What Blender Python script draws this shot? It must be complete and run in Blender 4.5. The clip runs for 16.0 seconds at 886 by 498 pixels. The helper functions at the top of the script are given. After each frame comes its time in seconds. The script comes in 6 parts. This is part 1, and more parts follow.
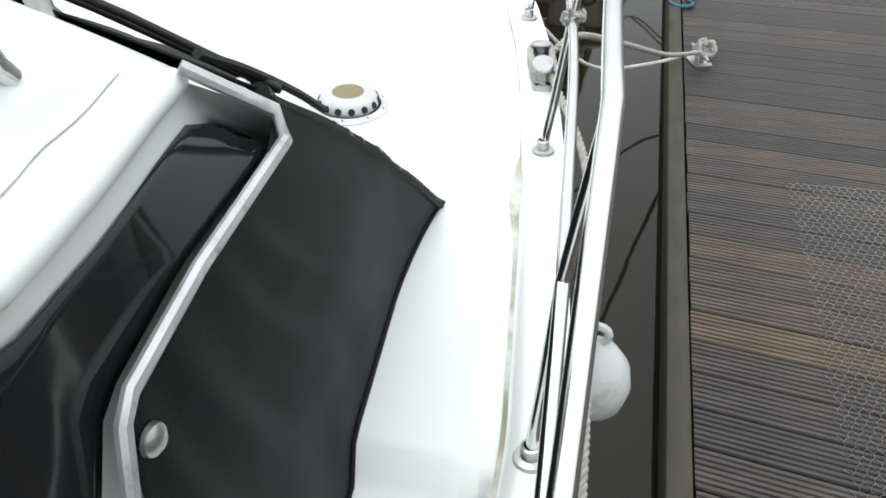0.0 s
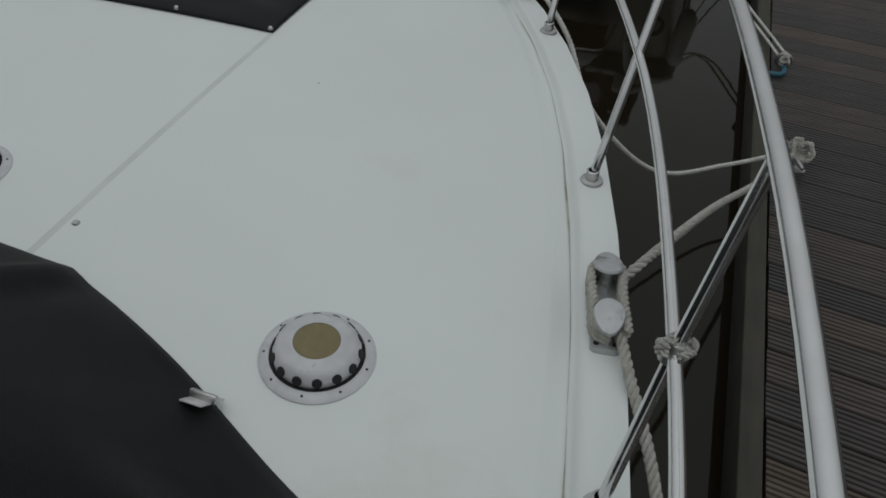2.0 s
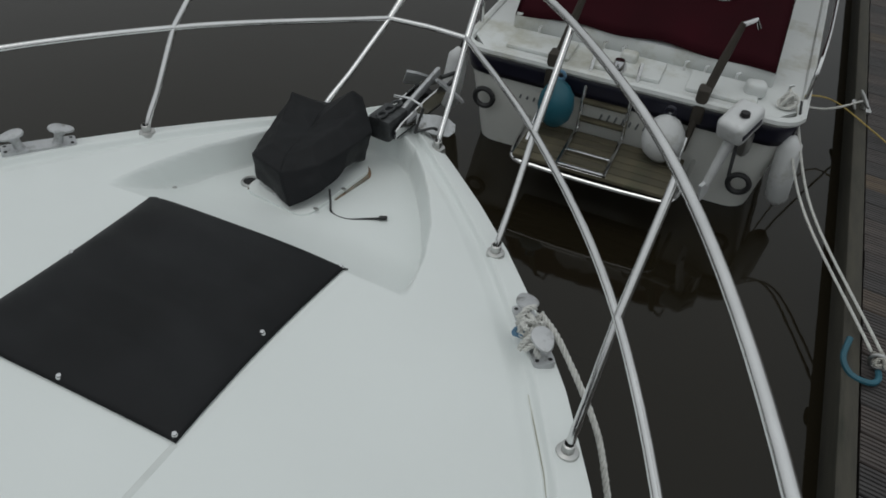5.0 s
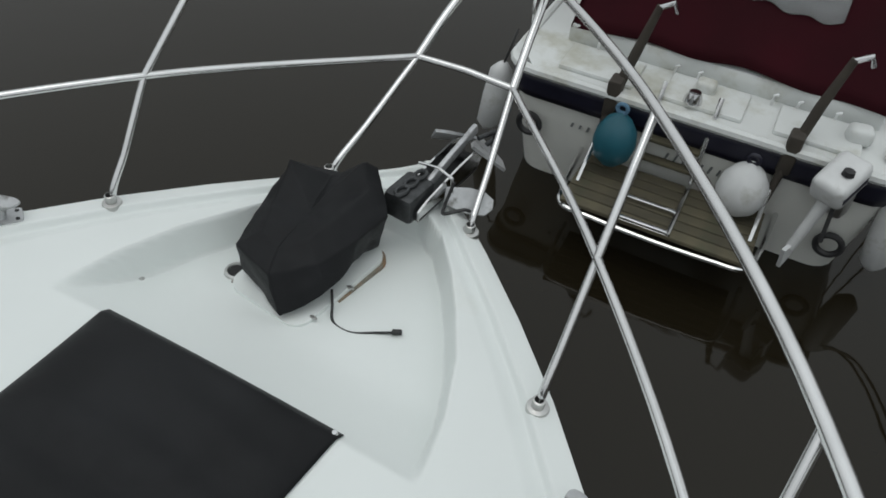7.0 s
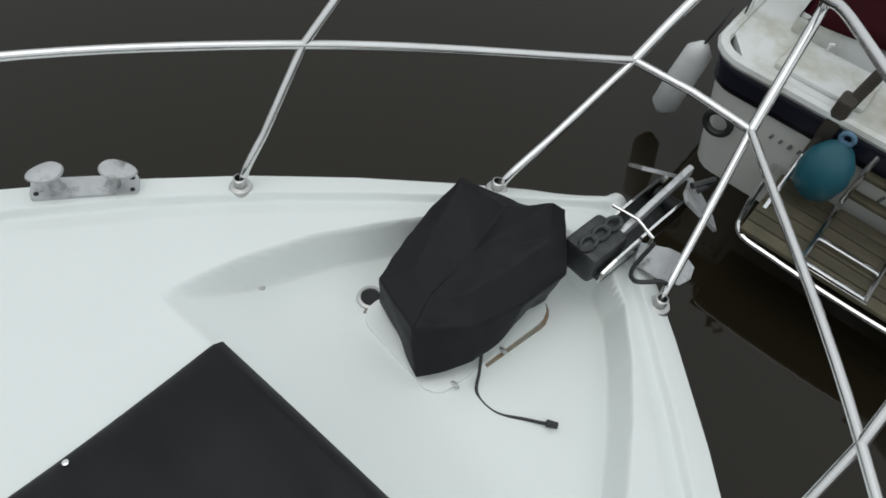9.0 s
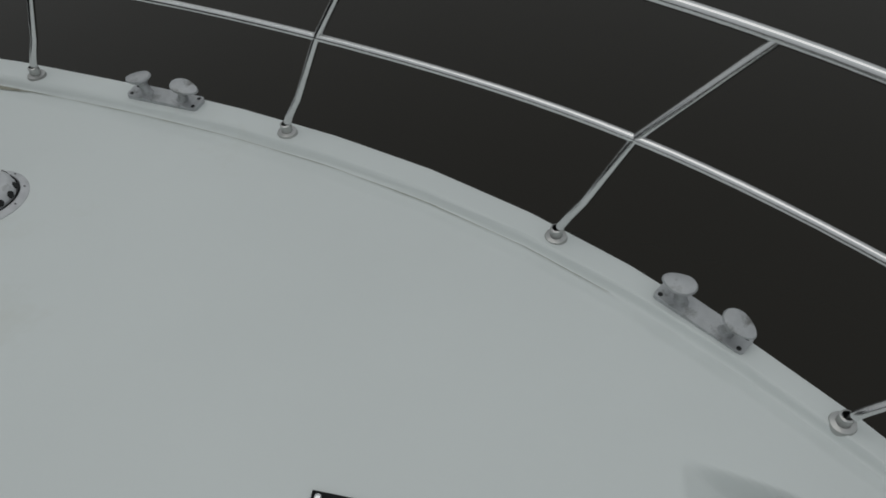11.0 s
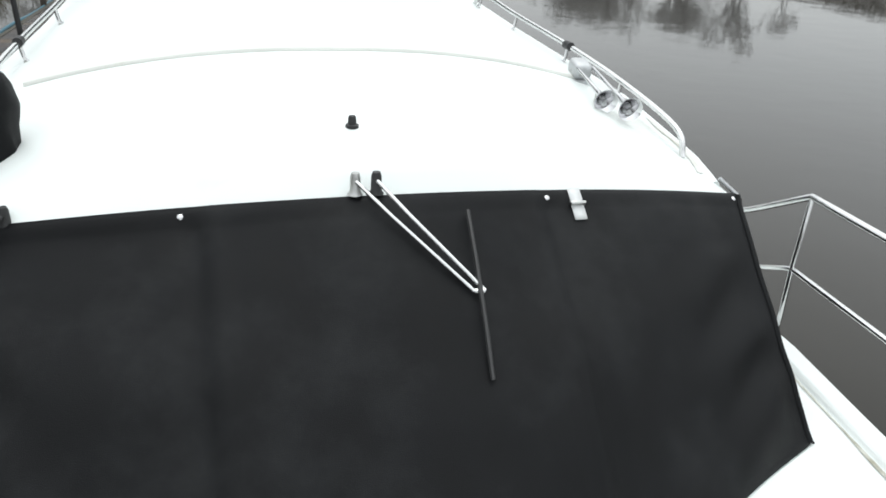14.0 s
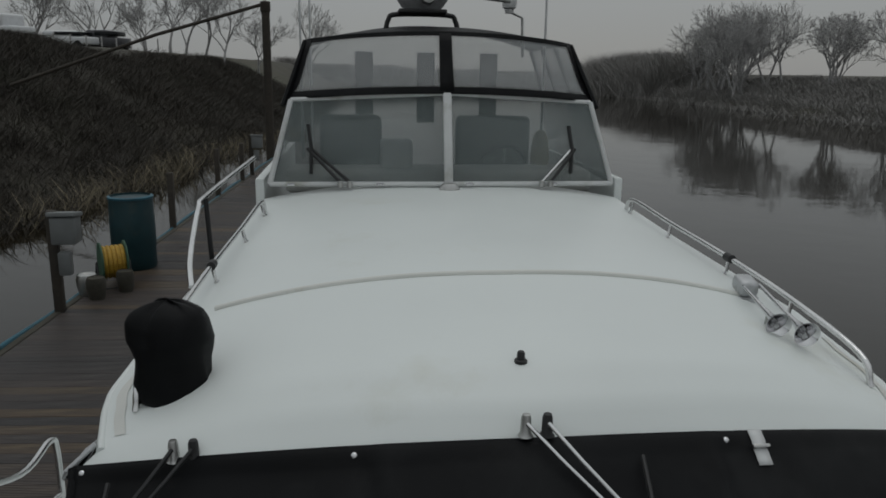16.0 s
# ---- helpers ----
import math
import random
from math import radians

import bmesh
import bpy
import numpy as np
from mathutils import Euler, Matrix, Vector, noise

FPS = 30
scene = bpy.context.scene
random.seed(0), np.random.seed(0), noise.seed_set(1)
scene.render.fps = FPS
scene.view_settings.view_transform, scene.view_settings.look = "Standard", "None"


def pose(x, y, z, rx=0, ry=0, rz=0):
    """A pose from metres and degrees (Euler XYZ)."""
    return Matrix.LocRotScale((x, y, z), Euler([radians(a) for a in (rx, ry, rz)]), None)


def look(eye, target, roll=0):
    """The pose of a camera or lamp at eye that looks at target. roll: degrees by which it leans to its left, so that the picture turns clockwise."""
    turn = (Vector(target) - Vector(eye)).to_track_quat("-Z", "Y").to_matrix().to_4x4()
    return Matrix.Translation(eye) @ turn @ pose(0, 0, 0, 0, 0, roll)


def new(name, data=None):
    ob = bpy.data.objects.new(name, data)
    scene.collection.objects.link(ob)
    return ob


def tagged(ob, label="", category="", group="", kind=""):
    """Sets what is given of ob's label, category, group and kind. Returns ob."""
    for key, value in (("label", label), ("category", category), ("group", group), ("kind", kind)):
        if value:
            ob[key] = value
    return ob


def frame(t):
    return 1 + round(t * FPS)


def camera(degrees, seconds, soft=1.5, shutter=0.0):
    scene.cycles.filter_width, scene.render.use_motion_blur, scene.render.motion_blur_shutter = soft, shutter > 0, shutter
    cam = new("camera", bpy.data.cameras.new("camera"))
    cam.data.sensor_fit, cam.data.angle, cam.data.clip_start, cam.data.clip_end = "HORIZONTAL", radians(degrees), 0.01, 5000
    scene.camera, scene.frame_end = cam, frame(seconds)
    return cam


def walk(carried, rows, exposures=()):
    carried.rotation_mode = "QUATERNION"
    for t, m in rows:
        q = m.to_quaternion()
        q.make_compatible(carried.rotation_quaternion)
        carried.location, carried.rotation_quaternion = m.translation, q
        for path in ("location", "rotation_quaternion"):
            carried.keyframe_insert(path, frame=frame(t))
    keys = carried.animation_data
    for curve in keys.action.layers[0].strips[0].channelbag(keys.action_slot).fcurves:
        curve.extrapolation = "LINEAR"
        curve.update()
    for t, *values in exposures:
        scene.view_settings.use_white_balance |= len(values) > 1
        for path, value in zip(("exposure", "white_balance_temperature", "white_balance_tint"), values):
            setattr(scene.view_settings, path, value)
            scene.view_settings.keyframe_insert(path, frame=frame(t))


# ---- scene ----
cam = camera(59.9, 16.0, soft=1.7)
PATH = [
    (0, (1.895, -1.837, 0.976), (1.44, -0.336, -0.265), -3.5),
    (0.5, (1.864, -1.583, 1.008), (1.423, -0.082, -0.238), -4.3),
    (1, (1.851, -1.377, 1.029), (1.406, 0.17, -0.157), -4.1),
    (1.5, (1.735, -1.056, 1.028), (1.238, 0.484, -0.147), -3.8),
    (2, (1.61, -0.808, 1.123), (1.143, 0.576, -0.243), 1.2),
    (2.5, (1.556, -0.681, 1.201), (1.089, 0.741, -0.126), 6.3),
    (3, (1.521, -0.436, 1.208), (0.988, 0.968, -0.112), 8.0),
    (3.5, (1.512, -0.245, 1.301), (0.935, 1.085, -0.076), 7.1),
    (4, (1.434, -0.035, 1.36), (0.794, 1.309, 0.025), 3.7),
    (4.5, (1.339, 0.215, 1.438), (0.78, 1.578, 0.085), 5.5),
    (5, (1.278, 0.454, 1.454), (0.691, 1.852, 0.15), 4.1),
    (5.2, (1.245, 0.551, 1.446), (0.617, 1.933, 0.144), 3.0),
    (7.5, (0.835, 1.251, 1.444), (0.243, 2.526, 0.021), 5.2),
    (8, (0.696, 1.337, 1.476), (0.26, 2.669, 0.05), 10.2),
    (8.5, (0.534, 1.434, 1.431), (0.087, 2.697, -0.054), 10.8),
    (9, (0.408, 1.519, 1.373), (-0.248, 2.516, -0.232), 10.0),
    (9.2, (0.4, 1.507, 1.363), (-0.353, 2.443, -0.236), 8.5),
    (11.3, (0.185, 1.576, 1.363), (-1.108, 1.12, -0.093), -3.2),
    (11.5, (0.179, 1.546, 1.363), (-1.104, 0.963, -0.055), -2.4),
    (12, (0.192, 1.479, 1.406), (-1.04, 0.538, 0.143), -0.6),
    (12.5, (0.217, 1.467, 1.448), (-0.855, 0.255, 0.274), -1.0),
    (13, (0.22, 1.465, 1.488), (-0.582, -0.017, 0.413), -0.5),
    (13.5, (0.316, 1.365, 1.521), (-0.355, -0.258, 0.563), 2.1),
    (14, (0.469, 1.264, 1.593), (-0.073, -0.465, 0.745), 3.7),
    (14.5, (0.597, 1.199, 1.645), (0.18, -0.614, 0.912), 3.9),
    (15, (0.655, 1.19, 1.717), (0.355, -0.685, 1.088), 3.8),
    (15.5, (0.642, 1.184, 1.772), (0.396, -0.736, 1.268), 2.8),
    (16, (0.573, 1.177, 1.798), (0.353, -0.759, 1.345), 0.8),
]
walk(cam, [(t, look(*row)) for t, *row in PATH],
     exposures=[(0.0, 0.79), (0.5, 0.02), (1.0, -0.46), (1.5, -0.78), (2.0, -1.08), (2.5, -1.23), (3.5, -1.22),
                (4.0, -1.18), (4.5, -0.90), (5.0, -0.70), (7.5, -0.20), (8.5, 0.03), (9.2, -0.32), (11.3, -1.18), (12.0, -1.17),
                (12.5, -0.94), (13.0, -0.5), (13.5, 0.2), (14.0, 0.65), (14.5, 0.25), (15.0, -0.36), (15.5, -0.72), (16.0, -1.02)])

# ---- sky and sun: thick winter fog, brighter overhead than at the horizon ----
sky_world = bpy.data.worlds.new("overcast_sky")
scene.world = sky_world
sky_world.use_nodes = True
wn = sky_world.node_tree
wn.nodes.clear()
w_out = wn.nodes.new("ShaderNodeOutputWorld")
w_bg = wn.nodes.new("ShaderNodeBackground")
w_sky = wn.nodes.new("ShaderNodeTexSky")
w_sky.sky_type, w_sky.sun_disc = "NISHITA", False
w_sky.sun_elevation, w_sky.sun_rotation = radians(38), radians(200)
w_dim = wn.nodes.new("ShaderNodeVectorMath")
w_dim.operation = "SCALE"
w_dim.inputs["Scale"].default_value = 0.10
w_co = wn.nodes.new("ShaderNodeTexCoord")
w_sep = wn.nodes.new("ShaderNodeSeparateXYZ")
w_ramp = wn.nodes.new("ShaderNodeValToRGB")
w_ramp.color_ramp.elements[0].position, w_ramp.color_ramp.elements[0].color = 0.0, (0.485, 0.508, 0.518, 1)
w_ramp.color_ramp.elements[1].position, w_ramp.color_ramp.elements[1].color = 1.0, (1.15, 1.22, 1.24, 1)
e_ = w_ramp.color_ramp.elements.new(0.36)
e_.color = (0.77, 0.805, 0.815, 1)
w_mix = wn.nodes.new("ShaderNodeMixRGB")
w_mix.inputs["Fac"].default_value = 0.94
wn.links.new(w_sky.outputs["Color"], w_dim.inputs[0])
wn.links.new(w_co.outputs["Generated"], w_sep.inputs[0])
wn.links.new(w_sep.outputs["Z"], w_ramp.inputs["Fac"])
wn.links.new(w_dim.outputs["Vector"], w_mix.inputs["Color1"])
wn.links.new(w_ramp.outputs["Color"], w_mix.inputs["Color2"])
wn.links.new(w_mix.outputs["Color"], w_bg.inputs["Color"])
wn.links.new(w_bg.outputs["Background"], w_out.inputs["Surface"])
w_bg.inputs["Strength"].default_value = 1.0
sun = new("sun", bpy.data.lights.new("sun", "SUN"))
sun.data.energy, sun.data.angle, sun.data.color = 0.5, radians(40), (1.0, 0.97, 0.93)
sun.matrix_world = look((0, 0, 30), (3, 5, 0))


# ---- materials ----
def mat(name, color, rough=0.5, metal=0.0, var=0.12, scale=6.0, bump=0.0, bump_scale=80.0, spec=0.5, coat=0.0,
        stain=None, stain_scale=1.5, stain_lo=0.55, stain_hi=0.75, vary_objects=0.0, stretch=(1, 1, 1)):
    m = bpy.data.materials.new(name)
    m.use_nodes = True
    nt = m.node_tree
    b = nt.nodes["Principled BSDF"]
    b.inputs["Metallic"].default_value = metal
    b.inputs["Specular IOR Level"].default_value = spec
    b.inputs["Coat Weight"].default_value = coat
    co = nt.nodes.new("ShaderNodeTexCoord")
    mp = nt.nodes.new("ShaderNodeMapping")
    mp.inputs["Scale"].default_value = stretch
    nt.links.new(co.outputs["Object"], mp.inputs["Vector"])
    n1 = nt.nodes.new("ShaderNodeTexNoise")
    n1.inputs["Scale"].default_value, n1.inputs["Detail"].default_value = scale, 6
    nt.links.new(mp.outputs["Vector"], n1.inputs["Vector"])
    ramp = nt.nodes.new("ShaderNodeValToRGB")
    c = Vector(color)
    ramp.color_ramp.elements[0].position, ramp.color_ramp.elements[0].color = 0.3, (*(c * (1 - var)), 1)
    ramp.color_ramp.elements[1].position, ramp.color_ramp.elements[1].color = 0.7, (*(c * (1 + var)), 1)
    nt.links.new(n1.outputs["Fac"], ramp.inputs["Fac"])
    last = ramp.outputs["Color"]
    if stain:
        n2 = nt.nodes.new("ShaderNodeTexNoise")
        n2.inputs["Scale"].default_value, n2.inputs["Detail"].default_value = stain_scale, 8
        n2.inputs["Roughness"].default_value = 0.65
        nt.links.new(mp.outputs["Vector"], n2.inputs["Vector"])
        r2 = nt.nodes.new("ShaderNodeValToRGB")
        r2.color_ramp.elements[0].position, r2.color_ramp.elements[1].position = stain_lo, stain_hi
        nt.links.new(n2.outputs["Fac"], r2.inputs["Fac"])
        mx = nt.nodes.new("ShaderNodeMixRGB")
        mx.inputs["Color2"].default_value = (*stain, 1)
        nt.links.new(r2.outputs["Color"], mx.inputs["Fac"])
        nt.links.new(last, mx.inputs["Color1"])
        last = mx.outputs["Color"]
    if vary_objects:
        oi = nt.nodes.new("ShaderNodeObjectInfo")
        mr = nt.nodes.new("ShaderNodeMapRange")
        mr.inputs["To Min"].default_value, mr.inputs["To Max"].default_value = 1 - vary_objects, 1 + vary_objects
        nt.links.new(oi.outputs["Random"], mr.inputs["Value"])
        sc = nt.nodes.new("ShaderNodeVectorMath")
        sc.operation = "SCALE"
        nt.links.new(last, sc.inputs[0])
        nt.links.new(mr.outputs["Result"], sc.inputs["Scale"])
        last = sc.outputs["Vector"]
    nt.links.new(last, b.inputs["Base Color"])
    rr = nt.nodes.new("ShaderNodeMapRange")
    rr.inputs["To Min"].default_value, rr.inputs["To Max"].default_value = max(0.02, rough * 0.75), min(1, rough * 1.25)
    nt.links.new(n1.outputs["Fac"], rr.inputs["Value"])
    nt.links.new(rr.outputs["Result"], b.inputs["Roughness"])
    if bump:
        n3 = nt.nodes.new("ShaderNodeTexNoise")
        n3.inputs["Scale"].default_value, n3.inputs["Detail"].default_value = bump_scale, 4
        nt.links.new(mp.outputs["Vector"], n3.inputs["Vector"])
        bp = nt.nodes.new("ShaderNodeBump")
        bp.inputs["Strength"].default_value, bp.inputs["Distance"].default_value = min(1.0, bump), 0.004
        nt.links.new(n3.outputs["Fac"], bp.inputs["Height"])
        nt.links.new(bp.outputs["Normal"], b.inputs["Normal"])
    return m


def glass_mat(name, color, alpha, rough=0.04):
    m = mat(name, color, rough, var=0.05, spec=0.5)
    b = m.node_tree.nodes["Principled BSDF"]
    b.inputs["Alpha"].default_value = alpha
    return m


M_GEL = mat("white_gelcoat", (0.733, 0.770, 0.757), 0.42, var=0.025, scale=1.3, bump=0.06, bump_scale=160, stain=(0.62, 0.63, 0.56), stain_scale=1.1, stain_lo=0.60, stain_hi=0.85)
M_GEL2 = mat("old_gelcoat", (0.66, 0.665, 0.63), 0.4, var=0.05, scale=3, stain=(0.40, 0.37, 0.26), stain_scale=2.2, stain_lo=0.58, stain_hi=0.8)
M_GRIME = mat("grimy_joint", (0.30, 0.29, 0.23), 0.8, var=0.25, scale=14, stain=(0.62, 0.63, 0.58), stain_scale=5, stain_lo=0.42, stain_hi=0.6)
M_CANVAS = mat("black_canvas", (0.0045, 0.0049, 0.0057), 0.55, var=0.3, scale=5, bump=0.35, bump_scale=420, spec=0.15, stain=(0.016, 0.017, 0.018), stain_scale=2.4, stain_lo=0.5, stain_hi=0.8)
# stained gelcoat of the cruiser ahead, base darkened for its canopy shade
M_GEL_SHADED = mat("shaded_stained_gelcoat", (0.62, 0.64, 0.63), 0.5, var=0.06, scale=2, stain=(0.36, 0.35, 0.27), stain_scale=2.5, stain_lo=0.52, stain_hi=0.75)
M_RUST = mat("rusty_sealant", (0.20, 0.185, 0.15), 0.8, var=0.3, scale=25, stain=(0.28, 0.13, 0.04), stain_scale=7, stain_lo=0.5, stain_hi=0.65)
M_SEAM = mat("filled_seam", (0.62, 0.65, 0.635), 0.5, var=0.06, scale=12)
# sun-faded hatch canvas; on the windlass bag the paler tone paints its sheen
M_FADED_SHEEN = mat("faded_sheen_canvas", (0.0125, 0.0132, 0.0145), 0.5, var=0.3, scale=4, bump=0.35, bump_scale=420, spec=0.17, stain=(0.008, 0.0085, 0.0095), stain_scale=3.0, stain_lo=0.5, stain_hi=0.7)
M_SCUFF = mat("scuffed_canvas", (0.26, 0.265, 0.26), 0.8, var=0.3, scale=30)
M_STEEL = mat("polished_steel", (0.72, 0.72, 0.72), 0.16, metal=1.0, var=0.06, scale=8)
M_DULL = mat("dull_steel", (0.50, 0.50, 0.49), 0.36, metal=1.0, var=0.15, scale=20, bump=0.1, bump_scale=200)
M_IRON = mat("dark_greasy_iron", (0.055, 0.058, 0.060), 0.45, metal=0.5, var=0.35, scale=30, bump=0.3, bump_scale=120)
M_ALU = mat("cast_aluminium", (0.50, 0.51, 0.52), 0.45, metal=0.55, var=0.12, scale=25, bump=0.2, bump_scale=220, stain=(0.22, 0.22, 0.21), stain_scale=18, stain_lo=0.55, stain_hi=0.7)
M_PAINTALU = mat("painted_aluminium", (0.58, 0.585, 0.60), 0.5, metal=0.15, var=0.10, scale=25, bump=0.15, bump_scale=220, stain=(0.30, 0.30, 0.29), stain_scale=22, stain_lo=0.6, stain_hi=0.75)
M_LENS = mat("amber_lens", (0.20, 0.165, 0.075), 0.35, var=0.12, scale=40)
M_DARK = mat("dark_hole", (0.012, 0.012, 0.013), 0.7, var=0.1)
M_RUBBER = mat("black_rubber", (0.02, 0.02, 0.021), 0.55, var=0.2, scale=20)
M_ROPE = mat("grey_rope", (0.42, 0.41, 0.37), 0.9, var=0.2, scale=60, bump=0.5, bump_scale=300)
M_ROPEW = mat("white_rope", (0.60, 0.60, 0.57), 0.9, var=0.15, scale=60, bump=0.5, bump_scale=300)
M_BLUEROPE = mat("blue_rope", (0.10, 0.20, 0.30), 0.85, var=0.2, scale=60)
M_YELLOW = mat("yellow_cord", (0.45, 0.33, 0.10), 0.8, var=0.2, scale=60)
M_BEAM = mat("weathered_edge_beam", (0.050, 0.046, 0.035), 0.85, var=0.3, scale=9, bump=0.5, bump_scale=50, stain=(0.022, 0.024, 0.017), stain_scale=4, stretch=(3, 0.5, 3))
M_HULLDARK = mat("dark_float", (0.014, 0.014, 0.014), 0.7, var=0.3, scale=4)
M_TEAL = mat("teal_fender", (0.012, 0.095, 0.13), 0.42, var=0.12, scale=5)
M_VINYL = mat("white_vinyl", (0.60, 0.61, 0.61), 0.4, var=0.08, scale=7, stain=(0.33, 0.33, 0.28), stain_scale=5)
M_NAVY = mat("navy_stripe", (0.012, 0.012, 0.024), 0.35, var=0.15)
M_MAROON = mat("maroon_canvas", (0.033, 0.0045, 0.0080), 0.85, spec=0.12, var=0.2, scale=3, bump=0.3, bump_scale=300)
M_TEAK = mat("mossy_slat", (0.066, 0.058, 0.036), 0.85, var=0.3, scale=8, bump=0.4, bump_scale=60, vary_objects=0.25, stain=(0.05, 0.055, 0.03), stain_scale=6)
# pale blue-grey base stands in for sky reflected in the helm panes
M_GLASS = glass_mat("tinted_reflection_glass", (0.17, 0.20, 0.20), 0.46)
M_CLEAR = glass_mat("clear_vinyl", (0.36, 0.375, 0.38), 0.40, 0.14)
M_WINDOW = mat("dark_window", (0.010, 0.011, 0.012), 0.08, var=0.1, spec=0.3)
M_CHROME = mat("chrome", (0.66, 0.66, 0.67), 0.1, metal=1.0, var=0.05)
M_BARREL = mat("blue_plastic", (0.006, 0.034, 0.042), 0.5, var=0.2, scale=6, stain=(0.03, 0.05, 0.05), stain_scale=4)
M_GREENP = mat("green_plastic", (0.04, 0.10, 0.06), 0.6, var=0.2)
M_OCHRE = mat("ochre_hose", (0.42, 0.25, 0.03), 0.6, var=0.2, scale=30)
M_BLUEPIPE = mat("blue_pipe", (0.02, 0.10, 0.14), 0.5, var=0.2)
M_POST = mat("dark_timber_post", (0.045, 0.038, 0.030), 0.9, var=0.3, scale=9, bump=0.4, bump_scale=60)
# bark and twigs much paler than wood: distance fog is in the colour
M_HAZED_BARK = mat("hazed_bark", (0.33, 0.325, 0.32), 0.95, var=0.25, scale=6)
M_HAZED_TWIG = mat("hazed_twigs", (0.40, 0.395, 0.39), 1.0, var=0.2, scale=3)
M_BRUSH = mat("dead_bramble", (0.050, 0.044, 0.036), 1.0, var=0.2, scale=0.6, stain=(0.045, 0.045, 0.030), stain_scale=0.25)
# far scrub: fog haze is mixed into this pale base colour
M_HAZED_HEDGE = mat("hazed_far_hedge", (0.24, 0.232, 0.222), 1.0, var=0.12, scale=0.5)
M_REED = mat("pale_reed", (0.17, 0.145, 0.10), 1.0, var=0.4, scale=2)
M_BEIGE = mat("beige_vinyl", (0.40, 0.34, 0.24), 0.7, var=0.1)
M_INTER = mat("grey_cockpit_lining", (0.16, 0.17, 0.17), 0.7, var=0.2, scale=3)
M_VAN = mat("white_van_paint", (0.62, 0.63, 0.64), 0.4, var=0.06)
M_CARD = mat("dark_car_paint", (0.05, 0.05, 0.055), 0.35, var=0.15)


def board_mat():
    m = mat("ribbed_deck_board", (0.047, 0.039, 0.036), 0.5, var=0.42, scale=5, stretch=(0.6, 5, 5), stain=(0.082, 0.074, 0.068), stain_scale=2.6, stain_lo=0.52, stain_hi=0.8)
    nt = m.node_tree
    b = nt.nodes["Principled BSDF"]
    src = b.inputs["Base Color"].links[0].from_socket
    oi = nt.nodes.new("ShaderNodeObjectInfo")
    r = nt.nodes.new("ShaderNodeValToRGB")
    r.color_ramp.elements[0].position, r.color_ramp.elements[0].color = 0.0, (0.62, 0.68, 0.74, 1)
    r.color_ramp.elements[1].position, r.color_ramp.elements[1].color = 0.80, (1.2, 1.12, 1.08, 1)
    e = r.color_ramp.elements.new(0.87)
    e.color = (1.55, 1.35, 1.0, 1)
    e = r.color_ramp.elements.new(0.95)
    e.color = (1.75, 1.45, 0.98, 1)
    nt.links.new(oi.outputs["Random"], r.inputs["Fac"])
    mx = nt.nodes.new("ShaderNodeMixRGB")
    mx.blend_type = "MULTIPLY"
    mx.inputs["Fac"].default_value = 1
    nt.links.new(src, mx.inputs["Color1"])
    nt.links.new(r.outputs["Color"], mx.inputs["Color2"])
    nt.links.new(mx.outputs["Color"], b.inputs["Base Color"])
    return m


M_BOARD = board_mat()


def water_mat():
    m = bpy.data.materials.new("river_water")
    m.use_nodes = True
    nt = m.node_tree
    b = nt.nodes["Principled BSDF"]
    b.inputs["Base Color"].default_value = (0.0120, 0.0095, 0.0053, 1)
    b.inputs["Roughness"].default_value = 0.045
    b.inputs["IOR"].default_value = 1.33
    co = nt.nodes.new("ShaderNodeTexCoord")
    n1 = nt.nodes.new("ShaderNodeTexNoise")
    n1.inputs["Scale"].default_value, n1.inputs["Detail"].default_value = 0.9, 5
    n2 = nt.nodes.new("ShaderNodeTexNoise")
    n2.inputs["Scale"].default_value = 0.12
    add = nt.nodes.new("ShaderNodeMath")
    add.operation = "MULTIPLY_ADD"
    add.inputs[1].default_value = 2.0
    nt.links.new(co.outputs["Object"], n1.inputs["Vector"])
    nt.links.new(co.outputs["Object"], n2.inputs["Vector"])
    nt.links.new(n2.outputs["Fac"], add.inputs[0])
    nt.links.new(n1.outputs["Fac"], add.inputs[2])
    bp = nt.nodes.new("ShaderNodeBump")
    bp.inputs["Strength"].default_value, bp.inputs["Distance"].default_value = 0.3, 0.02
    nt.links.new(add.outputs[0], bp.inputs["Height"])
    nt.links.new(bp.outputs["Normal"], b.inputs["Normal"])
    return m


M_WATER = water_mat()


def ground_mat():
    return mat("winter_grass_bank", (0.055, 0.050, 0.036), 1.0, var=0.4, scale=0.25, stain=(0.075, 0.085, 0.045), stain_scale=0.05, bump=0.6, bump_scale=4)


M_GROUND = ground_mat()


# ---- builders ----
def mesh_data(name, verts, faces, material, smooth=True):
    me = bpy.data.meshes.new(name)
    me.from_pydata([tuple(v) for v in verts], [], faces)
    me.materials.append(material)
    if smooth:
        me.polygons.foreach_set("use_smooth", [True] * len(me.polygons))
    me.update()
    return me


def raw(name, verts, faces, material, parent=None, label="", smooth=True):
    ob = new(name, mesh_data(name, verts, faces, material, smooth))
    ob.parent = parent
    return tagged(ob, label)


def part(name, bm, material, parent=None, label="", smooth=True):
    me = bpy.data.meshes.new(name)
    bmesh.ops.recalc_face_normals(bm, faces=bm.faces)
    bm.to_mesh(me)
    bm.free()
    me.materials.append(material)
    if smooth:
        me.polygons.foreach_set("use_smooth", [True] * len(me.polygons))
        me.set_sharp_from_angle(angle=radians(40))
    ob = new(name, me)
    ob.parent = parent
    return tagged(ob, label)


